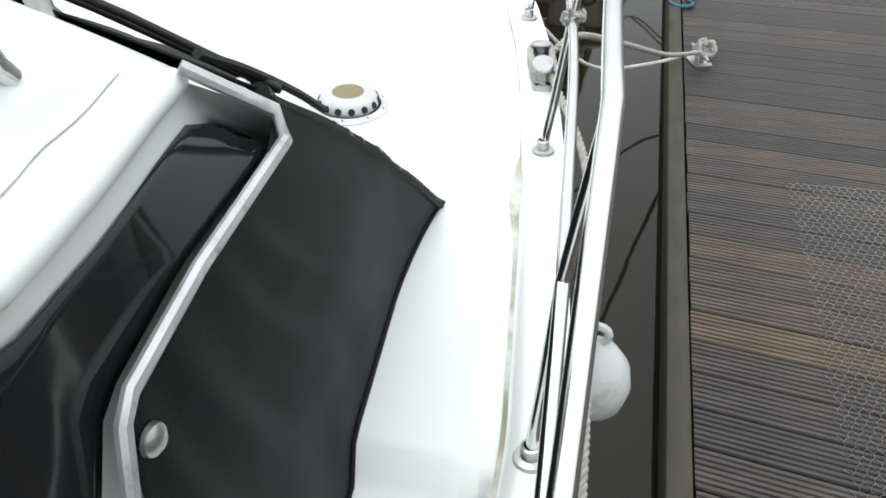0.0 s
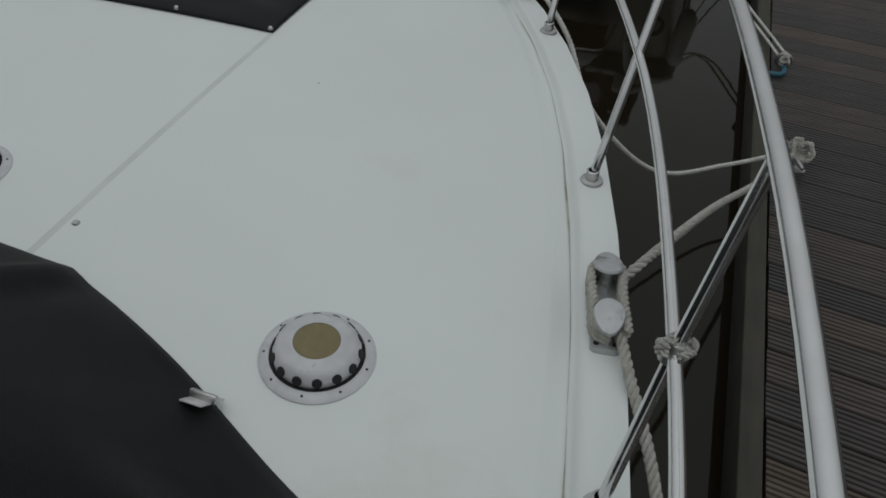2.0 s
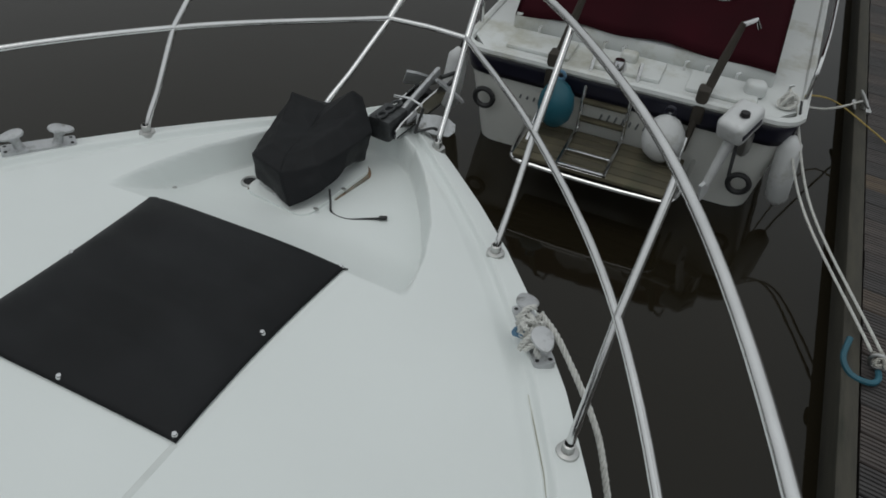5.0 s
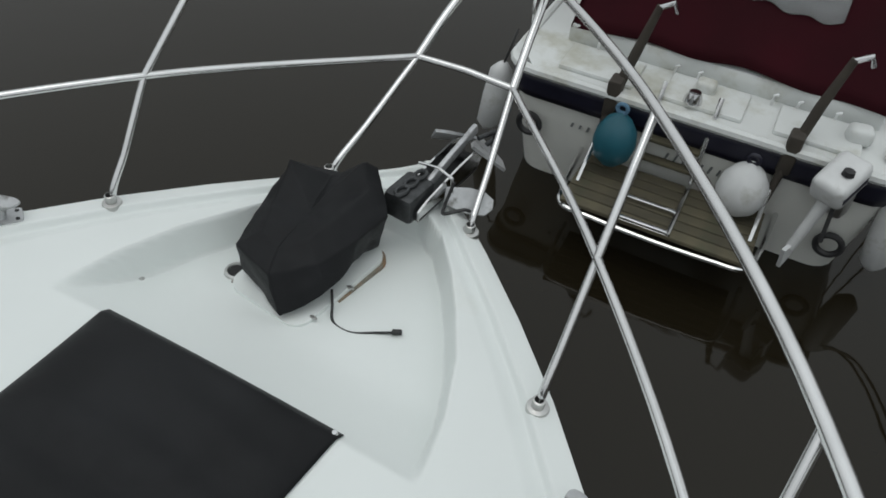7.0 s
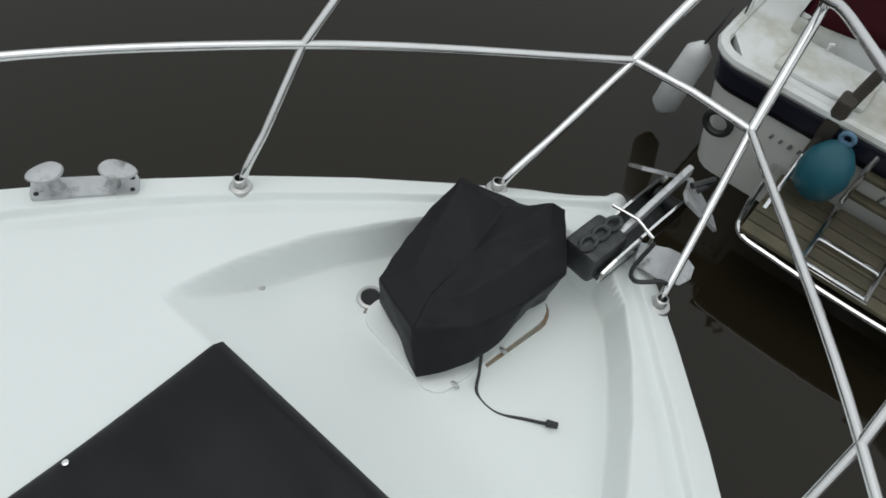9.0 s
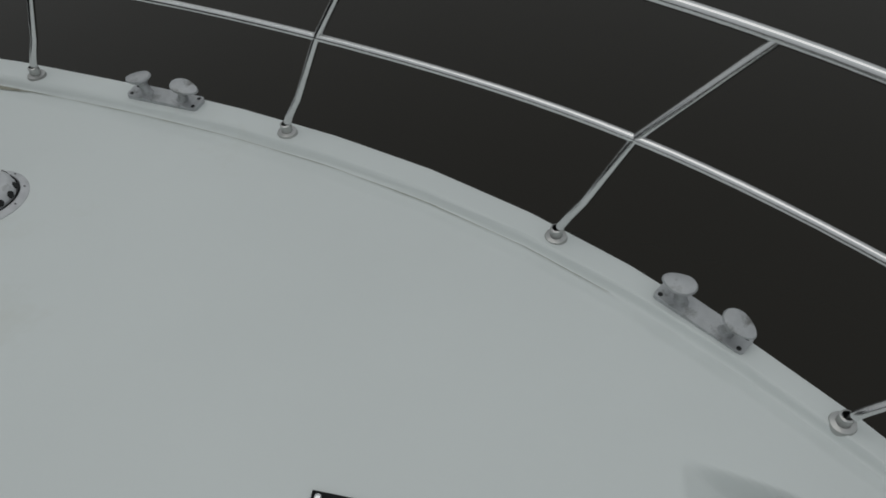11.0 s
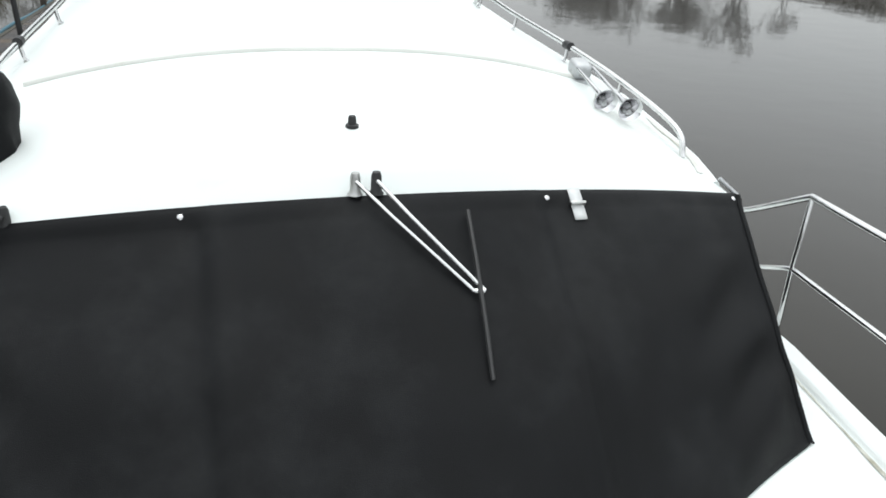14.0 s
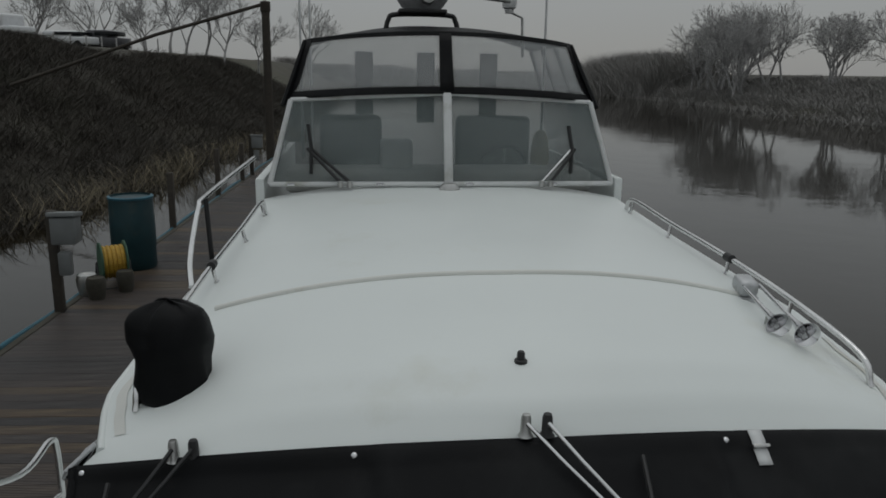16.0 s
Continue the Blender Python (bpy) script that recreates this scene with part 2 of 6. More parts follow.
def thing(name, label, category, group="", kind="", at=(0, 0, 0), turn=(0, 0, 0)):
    ob = new(name)
    ob.matrix_world = pose(*at, *turn)
    return tagged(ob, label, category, group, kind)


def curve_pts(pts, n=12):
    """A smooth line through the points (Catmull-Rom)."""
    p = [Vector(q) for q in pts]
    p = [p[0] * 2 - p[1]] + p + [p[-1] * 2 - p[-2]]
    out = []
    for i in range(1, len(p) - 2):
        for k in range(n):
            t = k / n
            a, b, c, d = p[i - 1], p[i], p[i + 1], p[i + 2]
            out.append(0.5 * ((2 * b) + (c - a) * t + (2 * a - 5 * b + 4 * c - d) * t * t + (3 * b - a - 3 * c + d) * t ** 3))
    return out + [p[-2]]


def tube(bm, pts, r, seg=10, caps=True):
    pts = [Vector(p) for p in pts]
    rings, side = [], None
    for i, p in enumerate(pts):
        d = (pts[min(i + 1, len(pts) - 1)] - pts[max(i - 1, 0)]).normalized()
        if side is None:
            side = d.orthogonal().normalized()
        side = (side - d * side.dot(d)).normalized()
        up = d.cross(side)
        rr = r[i] if isinstance(r, (list, tuple)) else r
        rings.append([bm.verts.new(p + (side * math.cos(a) + up * math.sin(a)) * rr) for a in (2 * math.pi * k / seg for k in range(seg))])
    for a, b in zip(rings, rings[1:]):
        for k in range(seg):
            bm.faces.new((a[k], a[(k + 1) % seg], b[(k + 1) % seg], b[k]))
    if caps:
        bm.faces.new(rings[0])
        bm.faces.new(rings[-1])
    return bm


def tube_part(name, pts, r, material, parent=None, label="", seg=10):
    return part(name, tube(bmesh.new(), pts, r, seg), material, parent, label)


def lathe(bm, profile, seg=32, m=None):
    """Turns (radius, height) pairs round z."""
    m = m or Matrix()
    rings = []
    for r, z in profile:
        if r < 1e-6:
            rings.append([bm.verts.new(m @ Vector((0, 0, z)))])
        else:
            rings.append([bm.verts.new(m @ Vector((r * math.cos(2 * math.pi * k / seg), r * math.sin(2 * math.pi * k / seg), z))) for k in range(seg)])
    for a, b in zip(rings, rings[1:]):
        for k in range(seg):
            k2 = (k + 1) % seg
            if len(a) == 1 and len(b) == 1:
                continue
            if len(a) == 1:
                bm.faces.new((a[0], b[k2], b[k]))
            elif len(b) == 1:
                bm.faces.new((a[k], a[k2], b[0]))
            else:
                bm.faces.new((a[k], a[k2], b[k2], b[k]))
    return bm


def box(bm, size, m=None, bevel=0.0, seg=2):
    made = bmesh.ops.create_cube(bm, size=1.0)["verts"]
    for v in made:
        v.co = Vector((v.co.x * size[0], v.co.y * size[1], v.co.z * size[2]))
    if bevel:
        edges = list({e for v in made for e in v.link_edges})
        res = bmesh.ops.bevel(bm, geom=edges, offset=bevel, segments=seg, affect="EDGES", profile=0.5)
        made = list({v for f in res["faces"] for v in f.verts} | {v for v in made if v.is_valid})
    if m is not None:
        for v in made:
            v.co = m @ v.co
    return bm


def slab(bm, outline, z0, z1, m=None):
    """A flat plate with the outline, from z0 to z1."""
    m = m or Matrix()
    lo = [bm.verts.new(m @ Vector((x, y, z0))) for x, y in outline]
    hi = [bm.verts.new(m @ Vector((x, y, z1))) for x, y in outline]
    n = len(outline)
    bm.faces.new(hi)
    bm.faces.new(lo[::-1])
    for k in range(n):
        bm.faces.new((lo[k], lo[(k + 1) % n], hi[(k + 1) % n], hi[k]))
    return bm


def round_rect(w, h, r, n=5):
    out = []
    for cx, cy, a0 in ((w / 2 - r, h / 2 - r, 0), (-w / 2 + r, h / 2 - r, 90), (-w / 2 + r, -h / 2 + r, 180), (w / 2 - r, -h / 2 + r, 270)):
        for k in range(n + 1):
            a = radians(a0 + 90 * k / n)
            out.append((cx + r * math.cos(a), cy + r * math.sin(a)))
    return out


def sheet(fn, nu, nv):
    """Vertices and faces of a grid over u, v in 0..1."""
    verts = [fn(i / nu, j / nv) for j in range(nv + 1) for i in range(nu + 1)]
    faces = [(j * (nu + 1) + i, j * (nu + 1) + i + 1, (j + 1) * (nu + 1) + i + 1, (j + 1) * (nu + 1) + i) for j in range(nv) for i in range(nu)]
    return verts, faces


def thick(ob, t, offset=-1):
    md = ob.modifiers.new("thickness", "SOLIDIFY")
    md.thickness, md.offset = t, offset
    return ob


def rope(bm, pts, r, pitch=0.06, n=10, seg=6):
    """A three-strand laid rope along the line."""
    line = curve_pts(pts, n)
    fine, dist = [], [0.0]
    for a, b in zip(line, line[1:]):
        k = max(1, int((b - a).length / (pitch / 7)))
        for i in range(k):
            fine.append(a.lerp(b, i / k))
    fine.append(line[-1])
    for a, b in zip(fine, fine[1:]):
        dist.append(dist[-1] + (b - a).length)
    side, frames = None, []
    for i, p in enumerate(fine):
        d = (fine[min(i + 1, len(fine) - 1)] - fine[max(i - 1, 0)]).normalized()
        if side is None:
            side = d.orthogonal().normalized()
        side = (side - d * side.dot(d)).normalized()
        frames.append((p, side.copy(), d.cross(side)))
    for s in range(3):
        ph = 2 * math.pi * s / 3
        tube(bm, [p + (u * math.cos(ph + 2 * math.pi * l / pitch) + w * math.sin(ph + 2 * math.pi * l / pitch)) * r * 0.58 for (p, u, w), l in zip(frames, dist)], r * 0.50, seg)
    return bm


def interp(x, xs, ys):
    return float(np.interp(x, xs, ys))


def smooth01(x):
    x = min(1.0, max(0.0, x))
    return x * x * (3 - 2 * x)


WATER = -1.08

# ---- river and banks ----
def river_bank_port(y):
    return -31.0 + 0.7 * math.sin(y * 0.11) + (0.0 if y < -20 else -0.15 * (y + 20)) - 0.0006 * max(0.0, -60 - y) ** 2


def river_bank_star(y):
    base = 7.4 + 0.17 * (y + 10) if y > -32 else 3.66 + 0.02 * (y + 32)
    return base + 0.35 * math.sin(y * 0.45) + 0.2 * math.sin(y * 1.1 + 1)


def ground_z(x, y):
    a = x - river_bank_star(y)
    b = river_bank_port(y) - x
    c = (-135.0 - y) + 6 * math.sin(x * 0.05)
    h = -2.3
    if a > 0:
        h = max(h, -1.33 + 4.1 * smooth01((a + 1.0) / 13) + 0.6 * smooth01((a - 12) / 25))
    if b > 0:
        h = max(h, -1.33 + 1.0 * smooth01(b / 1.5) + 1.7 * smooth01((b - 1) / 7))
    if c > 0:
        h = max(h, -1.33 + 2.9 * smooth01(c / 8))
    if h > -2.0:
        h += 0.16 * noise.noise(Vector((x * 0.25, y * 0.25, 0))) + 0.08 * noise.noise(Vector((x * 0.9, y * 0.9, 3)))
    return h


def spaced(n, near, far):
    s = np.linspace(-1, 1, n)
    return np.sign(s) * (np.abs(s) * near + np.abs(s) ** 7 * far)


gx, gy = spaced(261, 90, 2400), spaced(241, 150, 2400)
g_verts = [(x, y, ground_z(x, y)) for y in gy for x in gx]
g_faces = [(j * len(gx) + i, j * len(gx) + i + 1, (j + 1) * len(gx) + i + 1, (j + 1) * len(gx) + i) for j in range(len(gy) - 1) for i in range(len(gx) - 1)]
tagged(raw("ground", g_verts, g_faces, M_GROUND), "dull winter grass and mud river banks in fog", "ground", kind="structure")
w_verts, w_faces = sheet(lambda u, v: (-600 + 1200 * u, -600 + 1200 * v, WATER), 2, 2)
tagged(raw("water", w_verts, w_faces, M_WATER), "calm dark brown river water reflecting grey fog", "water", kind="structure")

# ---- the motor cruiser: hull, deck and cabin ----
EDGE_Y = [-6.0, -4.0, -2.0, -1.0, -0.2, 0.30, 0.63, 0.95, 1.25, 1.54, 1.80, 2.05, 2.29, 2.50, 2.70, 2.83, 2.92, 2.96]
EDGE_X = [1.74, 1.86, 1.90, 1.85, 1.735, 1.64, 1.565, 1.475, 1.37, 1.24, 1.095, 0.925, 0.735, 0.545, 0.345, 0.205, 0.09, 0.02]


def edge_x(y):
    return interp(y, EDGE_Y, EDGE_X)


def gunwale_z(y):
    y = max(y, -0.5)
    return -0.110 + 0.002 * y - 0.0155 * y * y


def well_half(y):
    return interp(y, [1.895, 2.10, 2.27, 2.42, 2.56, 2.68, 2.74, 2.77], [0.570, 0.525, 0.465, 0.385, 0.295, 0.20, 0.10, 0.0])


def deck_z(x, y):
    e, a = edge_x(y), abs(x)
    z = gunwale_z(y) + 0.06 * (1 - min(1.0, (a / max(e, 0.05)) ** 2))
    z += 0.016 * smooth01((a - (e - 0.112)) / 0.025)          # raised gunwale strip
    z -= 0.010 * smooth01((a - (e - 0.18)) / 0.06) * (1 - smooth01((a - (e - 0.112)) / 0.025))
    if y < -1.05:                                              # side decks step down beside the cabin
        z -= 0.07 * smooth01((-1.085 - y) / 0.04) * (1 - smooth01((a - (e - 0.15)) / 0.03))
    if 1.895 < y < 2.80:
        inside = well_half(y) - a
        s = min(1.5, (y - 1.895) / 0.20)
        depth = 0.130 * (s - s ** 3 / 6.75)
        z -= depth * min(1.0, max(0.0, inside / 0.026)) * smooth01((2.76 - y) / 0.05)
    return z


cruiser = thing("motor_cruiser", "white fibreglass motor cruiser moored beside a timber pontoon", "boat")
d_us = sorted(set(list(np.linspace(-1, 1, 281)) + [s * q for s in (-1, 1) for q in (0.86, 0.88, 0.9, 0.905, 0.91, 0.915, 0.92, 0.93, 0.94, 0.97)]))


def deck_point(u, v):
    y = -6.0 + 5.4 * v / 0.6 if v < 0.6 else -0.6 + 3.56 * (v - 0.6) / 0.4
    x = u * edge_x(y)
    return (x, y, deck_z(x, y))


dv, df = [], []
vs = list(np.linspace(0, 0.6, 180)) + list(np.linspace(0.6, 1, 420))[1:]
for v in vs:
    for u in d_us:
        dv.append(deck_point(u, v))
nu_ = len(d_us)
for j in range(len(vs) - 1):
    for i in range(nu_ - 1):
        df.append((j * nu_ + i, j * nu_ + i + 1, (j + 1) * nu_ + i + 1, (j + 1) * nu_ + i))
raw("foredeck", dv, df, M_GEL, cruiser, "cambered white gelcoat deck with a sunken anchor well")


def hull_point(u, v):
    # u round from the starboard stern over the bow to the port stern, v downwards
    s = 2 * u - 1
    k = abs(s)
    y = 2.96 - 8.96 * k ** 1.6
    e = edge_x(y)
    sgn = 1 if s < 0 else -1
    z = gunwale_z(y) + 0.016
    down = v * (z + 1.9)
    flare = 1 - 0.24 * v ** 0.8
    rake = 0.55 * v * max(0.0, 1 - (2.96 - y) / 3.0)
    rub = 0.018 * math.exp(-((v - 0.07) / 0.02) ** 2)
    return (sgn * (e * flare + rub), y - rake, z - down - 0.0 * k)


hv, hf = sheet(hull_point, 160, 40)
raw("hull", hv, hf, M_GEL, cruiser, "white topsides with a rubbing strake")

# joints moulded into the deck and the grime in the gutter beside the gunwale
for sgn in (-1, 1):
    bm = bmesh.new()
    ys = np.linspace(-2.0, 1.75, 70)
    vv = [[bm.verts.new((sgn * (edge_x(y) - 0.114 - o - (0.006 if y < -0.2 else 0.0) * noise.noise(Vector((y * 7, sgn, 0)))), y, deck_z(edge_x(y) - 0.114 - o, y) + 0.003)) for o in (0.0, 0.002 + 0.006 * max(0, noise.noise(Vector((y * 2.1, 4 * sgn, 1)))) + (0.007 if y < -0.1 else 0) + 0.016 * math.exp(-((y + 0.30) / 0.13) ** 2))] for y in ys]
    for a, b in zip(vv, vv[1:]):
        bm.faces.new((a[0], a[1], b[1], b[0]))
    part("gutter_joint", bm, M_GRIME, cruiser, "thin grimy joint along the gunwale")
bm = bmesh.new()
tube(bm, [(0.345 + 0.012 * (1.17 - y), y, deck_z(0.36, y) - 0.0283) for y in np.linspace(0.03, 1.17, 40)], 0.030, 40)
part("deck_seam", bm, M_SEAM, cruiser, "faint moulded seam line")

# cabin top
ROOF_V = [0.0, 0.03, 0.075, 0.17, 0.45, 1.0]


def roof_front(u):
    a = abs(u)
    return (-0.875 - 0.24 * a ** 1.5, 0.715 - 0.155 * a ** 1.7)


def roof_point(u, v):
    a = abs(u)
    yf, zf = roof_front(u)
    y = yf + (-3.85 - yf) * v
    xe = interp(v, [0, 0.018, 0.06, 0.11, 0.16, 0.3, 0.7, 1], [1.457, 1.39, 1.418, 1.452, 1.472, 1.375, 1.245, 1.17])
    zc = interp(v, ROOF_V, [0.715, 0.81, 0.884, 0.942, 1.02, 1.085])
    ze = interp(v, [0, 0.018, 0.05, 0.16, 0.3, 0.7, 1], [0.56, 0.615, 0.625, 0.645, 0.765, 0.88, 0.97])
    return (u * xe, y, zc + (ze - zc) * a ** 2.2)


rv, rf = sheet(lambda u, v: roof_point(2 * u - 1, v ** 1.3), 60, 60)
cabin_top = raw("cabin_top", rv, rf, M_GEL, cruiser, "broad cambered white cabin top")
# moulded ridge across the cabin top
bm = bmesh.new()
tube(bm, [Vector(roof_point(u, 0.325 - 0.03 * abs(u) ** 2)) + Vector((0, 0, 0.002)) for u in np.linspace(-0.84, 0.84, 41)], 0.013, 8)
part("roof_ridge", bm, M_GEL2, cruiser, "raised moulded ridge with mildew")


def cabin_side(sgn):
    def fn(u, v):
        x0, y0, z0 = roof_point(sgn, u)
        yb = interp(u, [0, 0.16, 0.3, 1], [-0.385, -1.30, -1.90, -3.85])
        xb = interp(u, [0, 0.16, 1], [1.375, 1.462, 1.40])
        zb = deck_z(xb, yb) - 0.02
        y = y0 + (yb - y0) * v
        return (sgn * (abs(x0) + (xb - abs(x0)) * v), y, z0 + (zb - z0) * v)
    return fn


for sgn in (1, -1):
    fn = cabin_side(sgn)
    v_, f_ = sheet(fn, 60, 20)
    raw("cabin_side", v_, f_, M_GEL, cruiser, "white cabin side")
    def wall_x(y, z):
        k = (y + 1.115) / -2.735
        x0, _, z0 = roof_point(1, k)
        xb = interp(k, [0, 0.16, 1], [1.375, 1.462, 1.40])
        return sgn * (x0 + max(0.0, (xb - x0)) * min(1.0, max(0.0, (z0 - z) / (z0 + 0.12))))

    for y0, y1 in ((-1.125, -2.30), (-2.36, -3.55)):
        def pane(u, v, y0=y0, y1=y1):
            y = y0 + (y1 - y0) * u
            top = roof_point(1, (y + 1.115) / -2.735)[2] - 0.050
            low = min(top - 0.01, interp(y, [-1.66, -1.50, -1.35, -1.12], [0.20, 0.478, 0.512, 0.530]))
            z = top + (low - top) * v
            lip = abs(roof_point(1, (y + 1.115) / -2.735)[0])
            x = max(lip + (1.470 - lip) * v, abs(wall_x(y, z))) if y > -1.7 else abs(wall_x(y, z))
            return Vector((sgn * (x + 0.012), y, z))
        v_, f_ = sheet(pane, 40, 8)
        win = thick(raw("side_window", v_, f_, M_WINDOW, cruiser, "dark tinted cabin window"), 0.006)
    sill = [Vector((sgn * 1.407, -1.165, 0.628)), Vector((sgn * 1.487, -1.122, 0.560)), Vector((sgn * 1.500, -1.135, 0.530)), Vector((sgn * 1.502, -1.35, 0.514)), Vector((sgn * 1.502, -1.485, 0.486)), Vector((sgn * 1.503, -1.508, 0.468)), Vector((sgn * 1.504, -1.54, 0.38)), Vector((sgn * 1.506, -1.60, 0.20))]
    tube_part("window_trim", sill, 0.0085, M_ALU, cruiser, "grey metal trim under the dark window", 8)
    band = [Vector(fn(u, 0.02)) + Vector((-sgn * 0.002, 0, 0.004)) for u in np.linspace(0.02, 1.0, 60)]
    tube_part("roof_edge", band, 0.016, M_GEL, cruiser, "rounded white roof edge", 10)
    bm = bmesh.new()
    rows_ = [[bm.verts.new(Vector(roof_point(sgn * (q + 0.015 * noise.noise(Vector((v * 20, q, 2)))), v)) + Vector((0, 0, 0.003))) for q in (0.945, 0.972)] for v in np.linspace(0.035, 0.22, 24)]
    for a_, b_ in zip(rows_, rows_[1:]):
        bm.faces.new((a_[0], a_[1], b_[1], b_[0]))
    part("weather_stain", bm, M_GEL2, cruiser, "beige weathered strip on the roof edge")
# windscreen panel under the cover
def front_bottom(u):
    a = abs(u)
    return (1.442 * u, 0.035 - (0.430 if u > 0 else 0.475) * ((a - 0.33) / 0.67) ** 1.05 if a > 0.33 else 0.035)


def front_point(u, v):
    xb, yb = front_bottom(u)
    yt, zt = roof_front(u)
    xt = u * 1.452
    zb = deck_z(min(abs(xb), 1.5), yb)
    bulge = 0.035 * math.sin(math.pi * v)
    tuck = 0.026 * u * abs(u) ** 3 * math.sin(math.pi * v)
    return Vector((xb + (xt - xb) * v - tuck, yb + (yt - yb) * v + bulge * 0.7, zb + (zt - zb) * v + bulge * 0.6))


v_, f_ = sheet(lambda u, v: front_point(2 * u - 1, v) - Vector((0, 0.03, 0.02)), 40, 10)
raw("windscreen_glass", v_, f_, M_WINDOW, cruiser, "dark raked windscreen")


# ---- black canvas windscreen cover ----
screen_cover = thing("windscreen_cover", "black canvas cover snapped over the raked cabin windscreen", "boat cover")


def cover_point(u, v):
    u2 = 2 * u - 1
    vv = -0.004 + 1.02 * v
    p = front_point(u2, vv)
    a = abs(u2)
    n = Vector((0.35 * u2, 0.75, 0.55)).normalized()
    fold = 0.030 * noise.noise(Vector((u2 * 2.2, v * 2.6, 1.0))) + 0.008 * noise.noise(Vector((u2 * 7, v * 5, 4.0)))
    side = smooth01((a - 0.62) / 0.2)
    drape = math.sin(20.0 * (1 - v) + 11.0 * (a - 0.6) + 2.5 * noise.noise(Vector((u2 * 3, v * 3, 9)))) * (0.3 + 0.7 * v)
    fold += side * 0.028 * drape * math.sin(math.pi * min(1.0, 1.25 * v))
    fold += 0.009 * math.exp(-((a - 0.34) / 0.022) ** 4) - 0.011 * math.exp(-((a - 0.385) / 0.028) ** 2)
    fold *= 1 - 0.85 * smooth01((a - 0.90) / 0.10)
    fold *= 0.15 + 0.85 * smooth01(v / 0.10) * smooth01((1 - v) / 0.08)
    scallop = 0.012 * math.sin(a * 14.0) * (v < 0.02)
    hem = 0.014 + 0.006 * (v > 0.965)
    return p + n * (hem + fold) + Vector((0, 0.5 * scallop, 0))


v_, f_ = sheet(cover_point, 150, 60)
thick(raw("front_panel", v_, f_, M_CANVAS, screen_cover, "creased black canvas"), 0.003)
for sgn in (1, -1):
    fn = cabin_side(sgn)

    def side_panel(u, v, fn=fn, sgn=sgn):
        front = Vector(cover_point((sgn + 1) / 2, max(0.0, 0.975 * (1 - v))))
        front.x = sgn * (abs(front.x) + 0.004)
        top = Vector((sgn * 1.492, -1.118 - 0.385 * u, interp(u, [0, 0.06, 0.6, 1], [0.545, 0.528, 0.512, 0.478])))
        low = Vector((sgn * (1.400 + 0.10 * min(1.0, u * 1.3)), -0.39 - 1.20 * u, deck_z(1.5, -0.39 - 1.20 * u) + 0.004))
        aft = top.lerp(low, v)
        p = front.lerp(aft, smooth01(min(1.0, u * 3.5)))
        ease = smooth01(u * 4) * math.sin(math.pi * min(1.0, v * 1.1 + 0.05))
        w = (0.007 * math.sin(u * 34 + v * 5 + 2 * noise.noise(Vector((u * 3, v * 2, 5)))) + 0.008 * noise.noise(Vector((u * 4, v * 3, sgn)))) * ease
        return p + Vector((sgn * (0.010 + w), 0.0, 0.0))
    v_, f_ = sheet(side_panel, 70, 40)
    thick(raw("side_panel", v_, f_, M_CANVAS, screen_cover, "black canvas side flap"), 0.003)
    rim = [Vector(side_panel(u, 1)) + Vector((sgn * 0.002, 0, 0.004)) for u in np.linspace(0, 1, 30)]
    tube_part("hem", rim, 0.005, M_CANVAS, screen_cover, "", 6)
    q = Vector(side_panel(0.955, 0.085)) + Vector((sgn * 0.004, 0, 0))
    part("snap_fastener", lathe(bmesh.new(), [(0, 0.008), (0.010, 0.007), (0.016, 0.002), (0.017, -0.004)], 16, Matrix.Translation(q) @ pose(0, 0, 0, 0, 90 * sgn, 0)), M_DULL, screen_cover, "dull turn fastener")
# rounded corner beads between front and side panels with pale scuffs
for sgn in (1, -1):
    u = (sgn + 1) / 2
    pts = [Vector(cover_point(u, v)) + Vector((sgn * 0.004, -0.006, 0)) for v in np.linspace(0.0, 0.99, 26)]
    tube_part("corner_seam", pts, 0.014, M_CANVAS, screen_cover, "", 8)
    if sgn > 0:
        for k in range(9):
            v = 0.10 + 0.075 * k + random.uniform(-0.02, 0.02)
            p = Vector(cover_point(u, v))
            p += Vector((0.004, -0.006, 0))
            ln = random.uniform(0.5, 1.0)
            arc = [p + 0.0148 * (math.cos(t) * Vector((0, 0.35, 0.94)) + math.sin(t) * Vector((1, 0, 0))) for t in np.linspace(0.2, 0.2 + 1.25 * ln, 7)]
            tube_part("scuff", arc, random.uniform(0.0008, 0.0018), M_SCUFF, screen_cover, "pale scuff mark", 4)


def snap(u, v, parent=screen_cover):
    p = Vector(cover_point(u, v))
    n = Vector((0.2 * (2 * u - 1), 0.72, 0.6)).normalized()
    bm = lathe(bmesh.new(), [(0, 0.007), (0.007, 0.006), (0.011, 0.002), (0.0115, -0.004)], 16, Matrix.Translation(p) @ n.to_track_quat("Z", "Y").to_matrix().to_4x4())
    part("snap_fastener", bm, M_CHROME, parent, "chrome press stud")


for u, v in ((0.703, 0.975), (0.308, 0.975), (0.99, 0.975), (0.01, 0.975)):
    snap(u, v)


